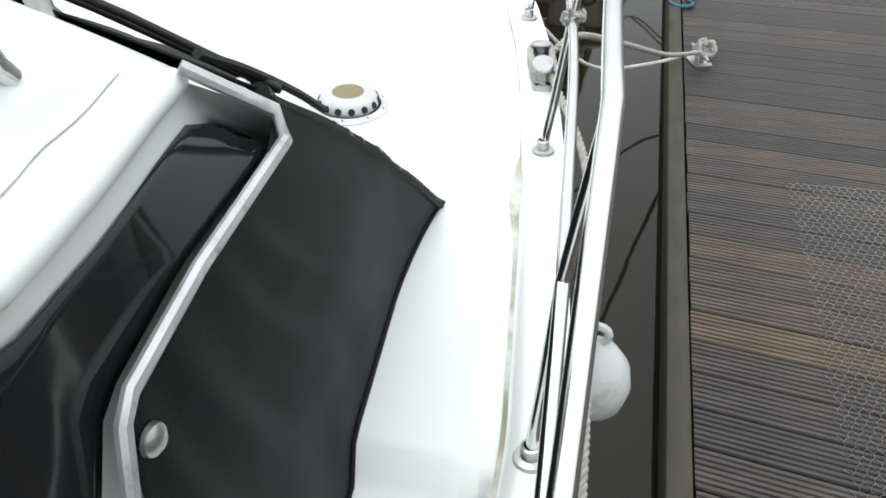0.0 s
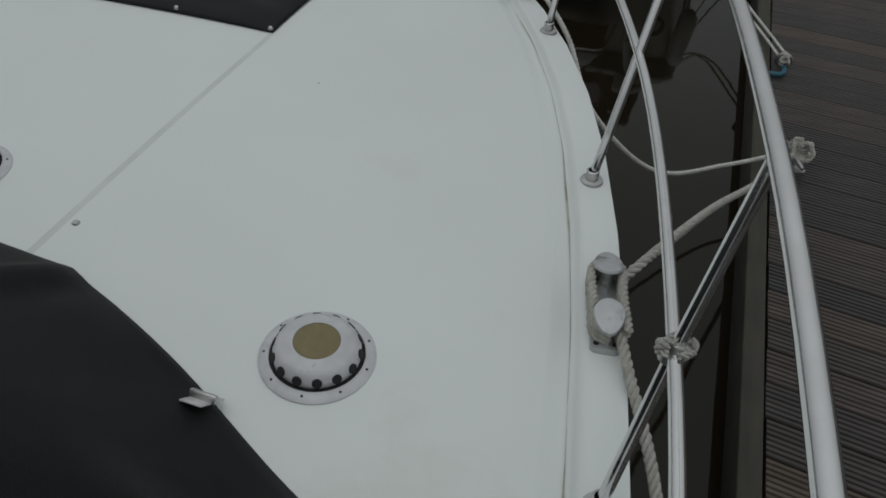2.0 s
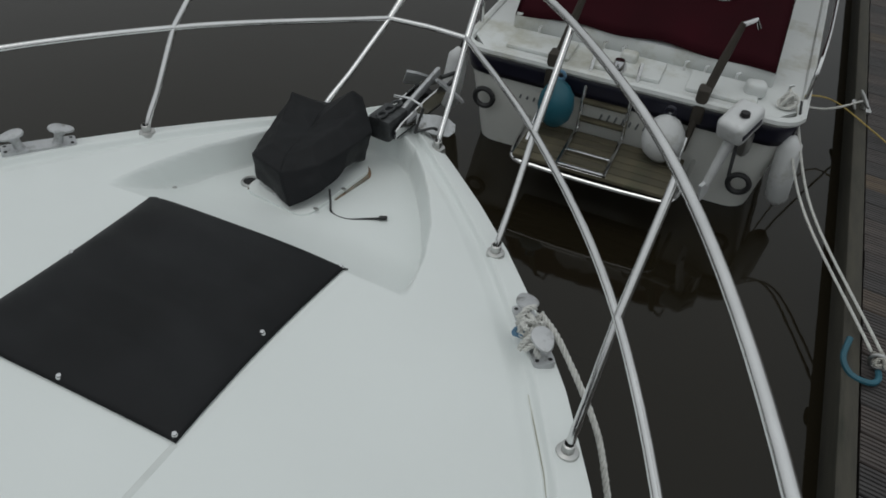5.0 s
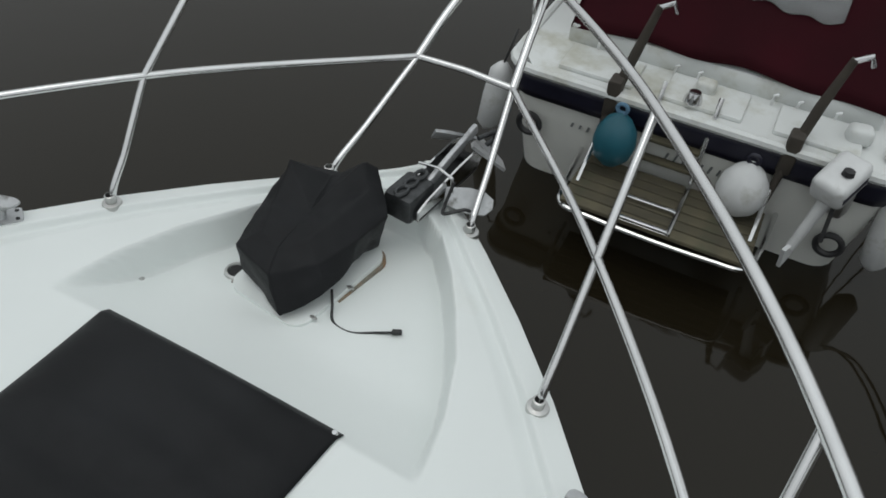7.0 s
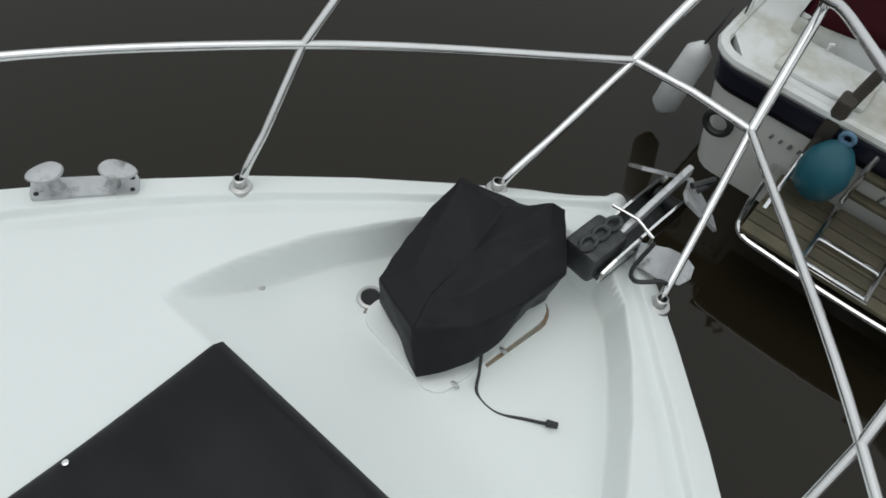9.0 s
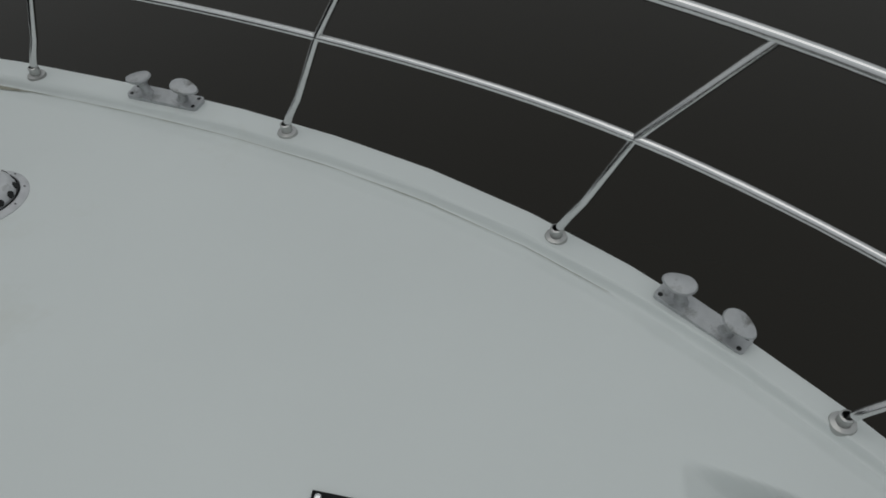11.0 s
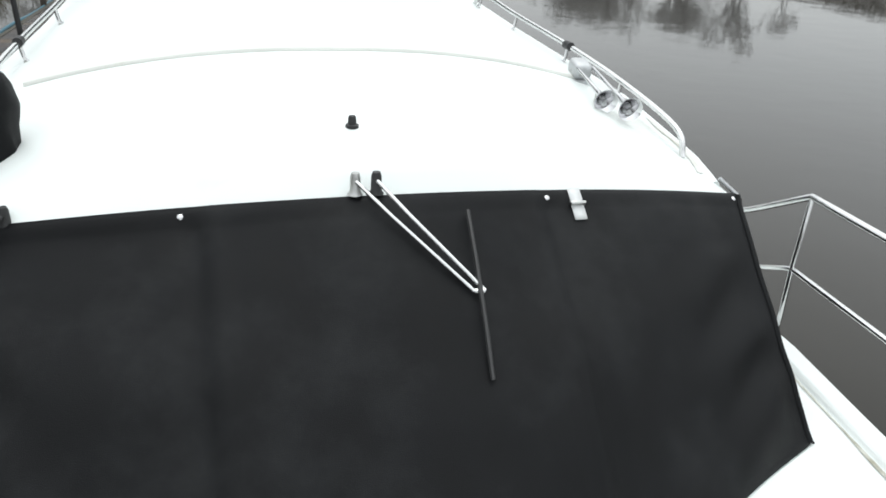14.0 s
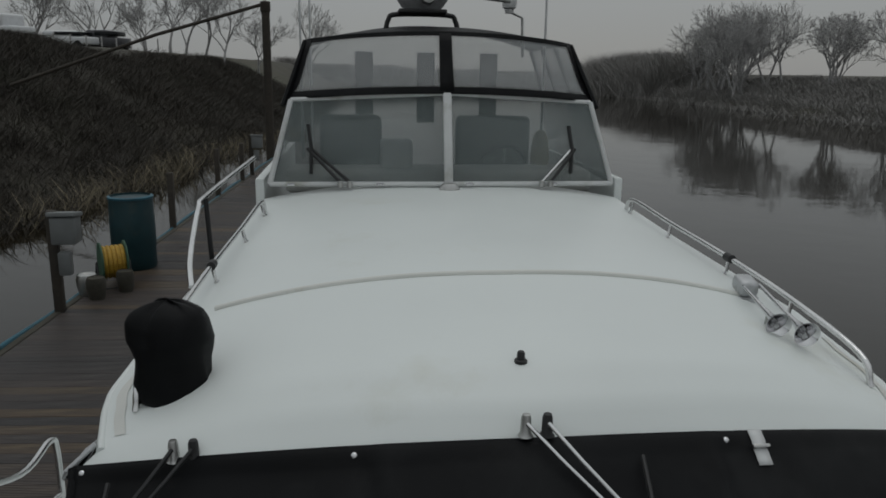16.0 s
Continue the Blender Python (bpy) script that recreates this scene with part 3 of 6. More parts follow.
def strap(u, v0, v1, name_label):
    bm = bmesh.new()
    pts = [Vector(cover_point(u, v0 + (v1 - v0) * t)) + Vector((0, 0.008, 0.008)) for t in np.linspace(0, 1, 7)]
    ring = [[bm.verts.new(p + Vector((s * 0.022, 0, 0))) for s in (-1, 1)] for p in pts]
    for a, b in zip(ring, ring[1:]):
        bm.faces.new((a[0], a[1], b[1], b[0]))
    ob = thick(part("strap", bm, M_VINYL, screen_cover, name_label), 0.003)
    p = pts[3]
    bm = box(bmesh.new(), (0.056, 0.018, 0.012), Matrix.Translation(p + Vector((0, 0.006, 0.006))) @ pose(0, 0, 0, 45, 0, 0), 0.004)
    part("buckle", bm, M_DULL, ob, "small metal buckle")


strap(0.272, 0.90, 1.0, "white webbing strap in a notch")
strap(0.507, 0.0, 0.055, "white webbing strap in a notch")
strap(0.826, 0.0, 0.07, "white webbing strap in a notch")


# ---- windscreen wipers on the cabin front ----
def wiper(at, tip, dark, blade_dir):
    w = thing("windscreen_wiper", "black pantograph windscreen wiper lying on the cover" if dark else "bright steel pantograph windscreen wiper lying on the cover", "wiper", "cabin windscreen wipers")
    a, t = Vector(at), Vector(tip)
    m = M_RUBBER if dark else M_STEEL
    off = Vector((-0.062, 0.01, 0.004))
    for o, k in ((Vector((0, 0, 0)), 0), (off, 1)):
        base = a + o
        bm = lathe(bmesh.new(), [(0, 0.06), (0.012, 0.058), (0.016, 0.045), (0.017, 0.0), (0.024, -0.01)], 14, Matrix.Translation(base))
        part("pivot", bm, M_DULL if k == 0 else M_RUBBER, w, "")
        end = t + o * (0.5 if k else 0)
        tube_part("arm", [base + Vector((0, 0.015, 0.035)), base.lerp(end, 0.3) + Vector((0, 0.02, 0.022)), end], 0.0065, m, w, "")
    tube_part("link", [t, t + off * 0.5], 0.009, m, w, "")
    d = Vector(blade_dir)
    c = t + off * 0.25
    tube_part("blade", curve_pts([c - d, c - d * 0.4 + Vector((0, 0.006, 0.006)), c + d * 0.4 + Vector((0, 0.006, 0.006)), c + d], 5), 0.0075, M_RUBBER, w, "narrow black rubber blade", 6)
    return w


wiper((0.085, -0.88, 0.755), (-0.22, -0.60, 0.535), False, (-0.018, -0.215, 0.165))
wiper((1.14, -1.045, 0.632), (1.345, -0.848, 0.440), True, (0.0, -0.17, 0.13))

# ---- deck ventilators ----
def ventilator(x, y):
    z = deck_z(x, y)
    v = thing("deck_ventilator", "round aluminium mushroom ventilator with amber lens on white deck", "ventilator", "deck ventilators", at=(x, y, z), turn=(math.degrees(-0.018 - 0.029 * y), math.degrees(0.05 * x), 0))
    bm = lathe(bmesh.new(), [(0.074, 0.003), (0.093, 0.004), (0.095, 0.011), (0.099, 0.012), (0.111, 0.007), (0.116, 0.003), (0.116, -0.012)], 48)
    fl = part("flange", bm, M_PAINTALU, v, "cast flange with screws")
    for k in range(9):
        a = 2 * math.pi * k / 9
        bm = lathe(bmesh.new(), [(0, 0.0105), (0.0026, 0.010), (0.003, 0.004)], 8, Matrix.Translation((0.105 * math.cos(a), 0.105 * math.sin(a), 0.0005)))
        part("screw", bm, M_DARK, fl)
    # near-black ring stands in for shade in the gap between dome and flange
    part("shadow_gap", lathe(bmesh.new(), [(0.080, 0.0075), (0.0935, 0.0070), (0.094, 0.003)], 40), M_DARK, fl, "dark ring painting the shade of the gap round the dome")
    bm = lathe(bmesh.new(), [(0.083, 0.004), (0.087, 0.012), (0.0865, 0.024), (0.081, 0.036), (0.070, 0.0440), (0.047, 0.0485), (0.046, 0.0475)], 48)
    dome = part("dome", bm, M_PAINTALU, v, "dull cast dome")
    for k in range(14):
        a = 2 * math.pi * (k + 0.5) / 14
        m = Matrix.Translation((0.0845 * math.cos(a), 0.0845 * math.sin(a), 0.0240)) @ pose(0, 0, 0, 0, 70, math.degrees(a))
        bm = lathe(bmesh.new(), [(0, 0.0042), (0.0098, 0.0040), (0.0105, -0.002)], 12, m)
        part("air_hole", bm, M_DARK, dome, "dark round air hole")
    bm = lathe(bmesh.new(), [(0, 0.0484), (0.030, 0.0482), (0.0455, 0.0474)], 32)
    part("lens", bm, M_LENS, v, "dull amber plastic lens")
    return v


vent0 = ventilator(1.072, 0.026)
ventilator(-1.089, 0.056)
ventilator(0.0, 0.235)


# ---- bollard cleats ----
def cleat(x, y, turn_z):
    z = deck_z(x, y)
    c = thing("mooring_cleat", "twin-headed cast aluminium mooring cleat bolted to the gunwale", "cleat", "mooring cleats", at=(x, y, z + 0.006), turn=(math.degrees(-0.018 - 0.029 * y), 0, turn_z))
    bm = slab(bmesh.new(), round_rect(0.062, 0.245, 0.012), -0.012, 0.008)
    part("base_plate", bm, M_ALU, c, "bolted cast base plate")
    for sy in (-1, 1):
        for sx in (-1, 1):
            bm = lathe(bmesh.new(), [(0, 0.0095), (0.006, 0.0092), (0.007, 0.006)], 10, Matrix.Translation((sx * 0.019, sy * 0.108, 0)))
            part("bolt", bm, M_DARK, c, "dark recessed bolt")
    for sy in (-1, 1):
        m = Matrix.Translation((0, sy * 0.062, 0)) @ pose(0, 0, 0, -sy * 12, 0, 0)
        bm = lathe(bmesh.new(), [(0.024, 0.0), (0.017, 0.012), (0.015, 0.035), (0.020, 0.050), (0.036, 0.057), (0.0385, 0.061), (0.036, 0.066), (0.018, 0.069), (0, 0.0695)], 28, m @ Matrix.Diagonal((0.86, 1.0, 1, 1)))
        for vt in bm.verts:                                    # heads run to a blunt point outwards
            lz = (m.inverted() @ vt.co)
            if lz.z > 0.045 and lz.y * sy > 0:
                vt.co = m @ Vector((lz.x * (1 - 5.0 * lz.y * sy), lz.y * 1.35, lz.z))
        part("horn", bm, M_ALU, c, "mushroom horn")
    return c


CLEATS = {"sa": (1.582, 0.361, 11), "sf": (0.945, 1.945, 36), "pa": (-1.580, 0.382, -10), "pf": (-0.948, 1.967, -36)}
for c_ in CLEATS.values():
    cleat(*c_)


# ---- guard rail ----
BASES = [(1.787, -1.055), (1.658, -0.096), (1.466, 0.805), (1.158, 1.611), (0.709, 2.245), (0.262, 2.746)]
MIDS = [(1.815, -0.985, 0.24), (1.704, 0.004, 0.232), (1.510, 0.934, 0.207), (1.172, 1.765, 0.207), (0.711, 2.478, 0.167), (0.178, 3.168, 0.070)]
TOPS = [(1.862, -1.01, 0.545), (1.756, 0.098, 0.543), (1.552, 1.112, 0.506), (1.192, 2.012, 0.470), (0.698, 2.785, 0.408), (0.130, 3.50, 0.285)]
rail = thing("guard_rail", "polished stainless steel guard rail round the bow on slanted stanchions", "guard rail")
for sgn in (1, -1):
    tp = [Vector((sgn * x, y, z)) for x, y, z in TOPS]
    md_ = [Vector((sgn * x, y, z)) for x, y, z in MIDS]
    if sgn < 0:                                                # the port aft corner leans further in
        tp[0], md_[0] = Vector((-1.812, -1.092, 0.558)), Vector((-1.748, -1.03, 0.27))
    aft_top = [Vector((sgn * 1.875, -2.03, -0.09)), Vector((sgn * 1.875, -2.02, 0.18)), Vector((sgn * 1.873, -1.95, 0.255)), Vector((sgn * 1.87, -1.64, 0.27))]
    aft_mid = [Vector((sgn * 1.86, -1.98, -0.06)), Vector((sgn * 1.86, -1.95, 0.0)), Vector((sgn * 1.855, -1.60, 0.02))]
    b5 = Vector((sgn * BASES[5][0], BASES[5][1], deck_z(*BASES[5]) + 0.01))
    up5 = tp[5] - md_[5]
    head = [tp[4].lerp(tp[5], 0.80) + Vector((0, 0, 0.016)), tp[5] + Vector((0, -0.03, 0.010))]
    line = curve_pts(aft_top + tp[:1], 6)[:-1] + curve_pts(tp[:5] + head, 10) + curve_pts([tp[5] + Vector((0, 0, -0.03)), md_[5] + up5 * 0.45, md_[5]], 5)
    tube_part("top_rail", line, 0.0145, M_STEEL, rail, "", 12)
    tube_part("mid_rail", curve_pts(aft_mid + md_[:1], 6)[:-1] + curve_pts(md_, 10), 0.0115, M_STEEL, rail, "", 10)
    for k, (bx, by) in enumerate(BASES):
        b = Vector((sgn * bx, by, deck_z(bx, by)))
        foot = [b + Vector((0, 0, -0.01)), b.lerp(md_[k], 0.11) + Vector((0, -0.006, 0.010)), b.lerp(md_[k], 0.40)]
        body = [md_[k], tp[k]] if k < 5 else [md_[k]]
        st = tube_part("stanchion", curve_pts(foot, 5) + body, 0.0115, M_STEEL, rail, "", 10)
        bm = lathe(bmesh.new(), [(0.012, 0.036), (0.0165, 0.034), (0.017, 0.010), (0.028, 0.007), (0.030, 0.002), (0.030, -0.012)], 24, Matrix.Translation(b))
        part("base_plate", bm, M_DULL, st, "round flanged base")
        if k == 1:
            bm = lathe(bmesh.new(), [(0.012, -0.02), (0.02, -0.018), (0.021, 0.018), (0.012, 0.02)], 14, Matrix.Translation(md_[k]) @ (tp[k] - b).to_track_quat("Z", "Y").to_matrix().to_4x4())
            part("clamp", bm, M_DULL, st, "tubular clamp")
m5 = Vector((MIDS[5][0], MIDS[5][1], MIDS[5][2]))
tube_part("bow_rail", [m5, m5 * 1.0 + Vector((-m5.x, 0.012, 0)), Vector((-m5.x, m5.y, m5.z))], 0.0115, M_STEEL, rail, "", 10)

# ---- hatch cover ----
hatch = thing("hatch_cover", "square black canvas hatch cover snapped flat on the foredeck", "hatch cover")


def hatch_point(u, v):
    x = -0.379 + 0.732 * u + 0.010 * (v - 0.5)
    y = 1.170 + 0.750 * v
    pull = 0.012 * (math.sin(math.pi * v) * (1 if u > 0.5 else -1) * abs(2 * u - 1) ** 6)
    z = deck_z(x, y) + 0.006 + 0.030 * (1 - abs(2 * u - 1) ** 8) * (1 - abs(2 * v - 1) ** 8)
    z += 0.0075 * math.sin(30 * v + 5 * u + 2.0 * noise.noise(Vector((u * 2, v * 2, 0)))) * (1 - abs(2 * u - 1) ** 3) * (1 - abs(2 * v - 1) ** 3)
    return (x - pull, y, z)


v_, f_ = sheet(hatch_point, 60, 60)
thick(raw("panel", v_, f_, M_FADED_SHEEN, hatch, "slightly sagging black canvas"), 0.003)
for u, v in ((0.02, 0.02), (0.98, 0.02), (0.98, 0.98), (0.5, 0.02), (0.965, 0.5), (0.035, 0.5)):
    p = Vector(hatch_point(u, v))
    part("snap_fastener", lathe(bmesh.new(), [(0, 0.006), (0.006, 0.005), (0.0085, 0.001), (0.009, -0.004)], 12, Matrix.Translation(p + Vector((0, 0, 0.002)))), M_CHROME, hatch, "chrome press stud")

# small deck fittings
for x, y, lab in ((0.388, 0.172, "small dark deck drain fitting"), (0.62, 0.95, "small dark screw stud in the deck"), (-0.493, 2.115, "small metal pad eye in the anchor well")):
    z = deck_z(x, y)
    f0 = tagged(part("deck_fitting", lathe(bmesh.new(), [(0, 0.006), (0.008, 0.005), (0.011, 0.001), (0.011, -0.006)], 12, Matrix.Translation((x, y, z)) @ Matrix.Scale(0.9 if x != 0.62 else 0.3, 4)), M_DULL), lab, "deck fitting")

# ---- anchor windlass under its cover, and the anchor on the bow roller ----
zw = deck_z(-0.08, 2.42)
windlass = thing("anchor_windlass", "anchor windlass hidden under a loose black cover on white plinth", "windlass", at=(-0.08, 2.45, zw))
part("plinth", slab(bmesh.new(), round_rect(0.29, 0.40, 0.05), -0.03, 0.024, Matrix.Translation((-0.02, -0.045, 0)) @ pose(0, 0, 0, 0, 0, -8)), M_GEL, windlass, "white moulded plinth")
part("plinth_joint", slab(bmesh.new(), round_rect(0.308, 0.418, 0.055), -0.03, 0.006, Matrix.Translation((-0.02, -0.045, 0)) @ pose(0, 0, 0, 0, 0, -8)), M_RUST, windlass, "rusty sealant round the plinth")
for x, y in ((0.105, -0.20), (-0.02, -0.215), (-0.13, -0.17), (0.13, -0.05)):
    part("bolt", lathe(bmesh.new(), [(0, 0.028), (0.007, 0.0275), (0.009, 0.022)], 10, Matrix.Translation((x, y, 0)) @ Matrix.Diagonal((1.5, 0.7, 1, 1))), M_DULL, windlass, "bolt head")
# spokes round the cover: hem, shoulder, crown edge
BAG = [((-0.045, 2.195, -0.222), (-0.105, 2.235, -0.118), (-0.125, 2.30, -0.088)),
       ((0.030, 2.300, -0.190), (0.000, 2.330, -0.110), (-0.060, 2.37, -0.075)),
       ((0.045, 2.420, -0.165), (0.045, 2.450, -0.105), (-0.030, 2.47, -0.060)),
       ((0.040, 2.560, -0.215), (0.055, 2.590, -0.100), (-0.010, 2.60, -0.040)),
       ((-0.010, 2.680, -0.220), (-0.035, 2.685, -0.020), (-0.055, 2.655, 0.012)),
       ((-0.130, 2.690, -0.220), (-0.150, 2.660, -0.080), (-0.155, 2.61, -0.055)),
       ((-0.290, 2.620, -0.220), (-0.285, 2.600, -0.050), (-0.265, 2.565, -0.015)),
       ((-0.295, 2.440, -0.220), (-0.290, 2.440, -0.105), (-0.235, 2.44, -0.060)),
       ((-0.240, 2.275, -0.222), (-0.248, 2.270, -0.110), (-0.190, 2.33, -0.080))]


def bag_point(u, v):
    k = u * len(BAG)
    i, f = int(k) % len(BAG), k - int(k)
    f = f + 0.35 * (smooth01(f) - f)
    mid = Vector((-0.125, 2.47, -0.070))
    a, b = ([Vector(q) for q in BAG[(i + j) % len(BAG)]] + [mid] for j in (0, 1))
    ring = [p.lerp(q, f) for p, q in zip(a, b)]
    t = 3 * v
    j = min(2, int(t))
    p = ring[j].lerp(ring[j + 1], t - j)
    n = noise.noise_vector(p * 9) * 0.010 + noise.noise_vector(p * 26) * 0.0035
    return p + n - Vector((-0.08, 2.45, zw))


v_, f_ = sheet(bag_point, 108, 42)
# sheen of the bag comes from the paler base colour
thick(raw("loose_cover", v_, f_, M_FADED_SHEEN, windlass, "crumpled black canvas bag"), 0.003)
cord = curve_pts([(0.10, -0.10, 0.045), (0.125, -0.135, 0.030), (0.155, -0.175, 0.010), (0.215, -0.180, 0.007), (0.275, -0.145, 0.007), (0.325, -0.115, 0.008)], 8)
tube_part("drawstring", cord, 0.0042, M_RUBBER, windlass, "thin black drawstring lying on the deck", 6)
part("cord_toggle", lathe(bmesh.new(), [(0, -0.016), (0.008, -0.014), (0.009, 0.012), (0, 0.016)], 10, Matrix.Translation((0.328, -0.113, 0.010)) @ pose(0, 0, 0, 90, 0, -60)), M_RUBBER, windlass, "black toggle")
# chain pipe beside the plinth
zc_ = deck_z(-0.29, 2.29)
pipe = thing("chain_pipe", "round steel chain pipe let into the anchor well", "deck fitting", at=(-0.287, 2.29, zc_ + 0.004))
part("rim", lathe(bmesh.new(), [(0.023, 0.0), (0.026, 0.006), (0.034, 0.005), (0.037, -0.004)], 24), M_DULL, pipe)
part("bore", lathe(bmesh.new(), [(0, 0.002), (0.024, 0.003)], 20), M_DARK, pipe, "dark bore")

zb = deck_z(0, 2.84)
anchor = thing("anchor", "galvanised plough anchor stowed on a stainless bow roller", "anchor", at=(0.10, 2.80, zb + 0.01), turn=(0, 0, -6))
anchor.scale = (0.8, 0.8, 0.8)
roller = part("roller_cheek", slab(bmesh.new(), [(-0.16, 0.0), (0.26, 0.02), (0.31, 0.075), (0.27, 0.11), (0.10, 0.10), (-0.10, 0.07), (-0.16, 0.05)], -0.004, 0.004, Matrix.Translation((-0.07, 0, 0)) @ pose(0, 0, 0, 90, 0, 90)), M_STEEL, anchor, "polished steel cheek plate", False)
part("roller_cheek", slab(bmesh.new(), [(-0.16, 0.0), (0.26, 0.02), (0.31, 0.075), (0.27, 0.11), (0.10, 0.10), (-0.10, 0.07), (-0.16, 0.05)], -0.004, 0.004, Matrix.Translation((0.04, 0, 0)) @ pose(0, 0, 0, 90, 0, 90)), M_STEEL, anchor, "polished steel cheek plate", False)
part("roller_floor", slab(bmesh.new(), round_rect(0.12, 0.42, 0.01), -0.006, 0.004, Matrix.Translation((-0.015, 0.05, 0.01))), M_IRON, anchor, "dark steel tray")
part("roller", lathe(bmesh.new(), [(0.0, -0.045), (0.03, -0.045), (0.02, 0.0), (0.03, 0.045), (0, 0.045)], 18, Matrix.Translation((-0.015, 0.24, 0.05)) @ pose(0, 0, 0, 0, 90, 0)), M_RUBBER, anchor, "black roller")
part("shank", box(bmesh.new(), (0.022, 0.40, 0.045), Matrix.Translation((-0.015, 0.12, 0.105)) @ pose(0, 0, 0, 14, 0, 0), 0.006), M_ALU, anchor, "galvanised shank")
for sx in (-1, 1):
    part("fluke", slab(bmesh.new(), [(0, 0.02), (0.13, -0.02), (0.17, -0.12), (0.02, -0.26), (0.0, -0.20)], -0.006, 0.006, Matrix.Translation((-0.015, 0.36, 0.07)) @ pose(0, 0, 0, -35, sx * 28, 0) @ Matrix.Diagonal((sx, 1, 1, 1))), M_ALU, anchor, "dull plough fluke", False)
part("stock_bar", tube(bmesh.new(), [(-0.09, 0.02, 0.115), (0.0, 0.03, 0.125), (0.07, 0.02, 0.115), (0.075, 0.015, 0.05)], 0.0065, 8), M_STEEL, anchor, "steel retaining bar")
part("chain_stopper", box(bmesh.new(), (0.13, 0.17, 0.12), Matrix.Translation((-0.045, -0.10, 0.040)), 0.02), M_IRON, anchor, "dark greasy chain stopper housing")
for y in (-0.15, -0.09, -0.03):
    part("chain_link", tube(bmesh.new(), [(-0.045 + 0.020 * math.cos(a), y + 0.032 * math.sin(a), 0.108) for a in np.linspace(0, 2 * math.pi, 13)], 0.008, 6, False), M_IRON, anchor, "dark chain link")
part("blade", slab(bmesh.new(), [(-0.035, -0.10), (0.035, -0.10), (0.055, 0.0), (0.050, 0.07), (0.02, 0.10), (-0.02, 0.10), (-0.045, 0.06), (-0.05, 0.0)], -0.005, 0.005, Matrix.Translation((0.13, 0.06, 0.01)) @ pose(0, 0, 0, -18, 35, -62)), M_ALU, anchor, "dull paddle-shaped fluke tip", False)
part("shackle", tube(bmesh.new(), [(0.02, 0.30, 0.06), (0.05, 0.36, 0.10), (0.06, 0.34, 0.15), (0.03, 0.26, 0.15)], 0.011, 8), M_IRON, anchor, "dark bent shackle")
lash = thing("anchor_lashing", "short dark cord tying the anchor to the bow stanchion", "rope")
tube_part("cord", curve_pts([(0.17, 2.80, zb + 0.10), (0.16, 2.76, zb + 0.02), (0.19, 2.71, zb + 0.05), (0.235, 2.745, zb + 0.06), (0.25, 2.76, zb + 0.05)], 6), 0.006, M_RUBBER, lash, "", 6)

# ---- fittings on the cabin top ----
def roof_at(u, v):
    return Vector(roof_point(u, v))


def roof_xy(x, y):
    """A point of the cabin top over the plan point."""
    v = 0.3
    for _ in range(30):
        xe = interp(v, [0, 0.018, 0.06, 0.11, 0.16, 0.3, 0.7, 1], [1.457, 1.39, 1.418, 1.452, 1.472, 1.375, 1.245, 1.17])
        u = max(-1, min(1, x / xe))
        yf = roof_front(u)[0]
        v = max(0, min(1, (y - yf) / (-3.85 - yf)))
    return Vector(roof_point(u, v))


p = roof_xy(1.205, -1.375)
lamp = thing("covered_searchlight", "searchlight hidden under a tall black canvas hood on the cabin top", "searchlight", at=tuple(p))


def hood_point(u, v):
    a = 2 * math.pi * u
    r0 = interp(v, [0, 0.06, 0.25, 0.40, 0.60, 0.78, 0.88, 0.96, 1.0], [0.122, 0.123, 0.115, 0.116, 0.129, 0.122, 0.104, 0.062, 0.0])
    n = noise.noise(Vector((math.cos(a) * 1.8, math.sin(a) * 1.8, v * 3)))
    return (r0 * math.cos(a) * 1.08 + 0.014 * n, r0 * math.sin(a) * 0.85 + 0.010 * n, -0.035 + 0.345 * v + 0.014 * n * v)


v_, f_ = sheet(hood_point, 48, 30)
thick(raw("hood", v_, f_, M_CANVAS, lamp, "wrinkled black canvas hood"), 0.003)

p = roof_xy(0.055, -1.115)
tagged(part("washer_nozzle", lathe(bmesh.new(), [(0, 0.036), (0.010, 0.034), (0.013, 0.028), (0.014, 0.008), (0.021, 0.005), (0.022, -0.004)], 16, Matrix.Translation(p)), M_RUBBER), "small black washer nozzle on the cabin top", "nozzle")

# twin trumpet horn
p = roof_xy(-1.12, -1.90)
horn = thing("twin_trumpet_horn", "twin chrome trumpet horn on the edge of the cabin top", "horn", at=tuple(p), turn=(-9, 0, -5))
horn.scale = (0.85, 0.95, 0.85)
part("compressor", box(bmesh.new(), (0.10, 0.12, 0.085), Matrix.Translation((0, -0.03, 0.055)), 0.025, 3), M_ALU, horn, "weathered cast compressor")
part("foot", slab(bmesh.new(), round_rect(0.10, 0.09, 0.02), -0.03, 0.015), M_ALU, horn, "")
for k, (dx, ln) in enumerate(((0.035, 0.40), (-0.055, 0.48))):
    m = Matrix.Translation((dx, 0.0, 0.075)) @ pose(0, 0, 0, -90, 0, 0)
    bm = lathe(bmesh.new(), [(0.006, 0.0), (0.009, 0.01), (0.010, ln * 0.6), (0.016, ln * 0.8), (0.030, ln * 0.93), (0.058, ln), (0.060, ln + 0.004), (0.054, ln), (0.026, ln * 0.92), (0.010, ln * 0.78)], 28, m)
    part("trumpet", bm, M_CHROME, horn, "chrome trumpet bell")
part("bracket", tube(bmesh.new(), [(0.04, 0.30, 0.07), (0.04, 0.30, 0.0), (0.03, 0.32, -0.06)], 0.007, 8), M_DULL, horn, "")

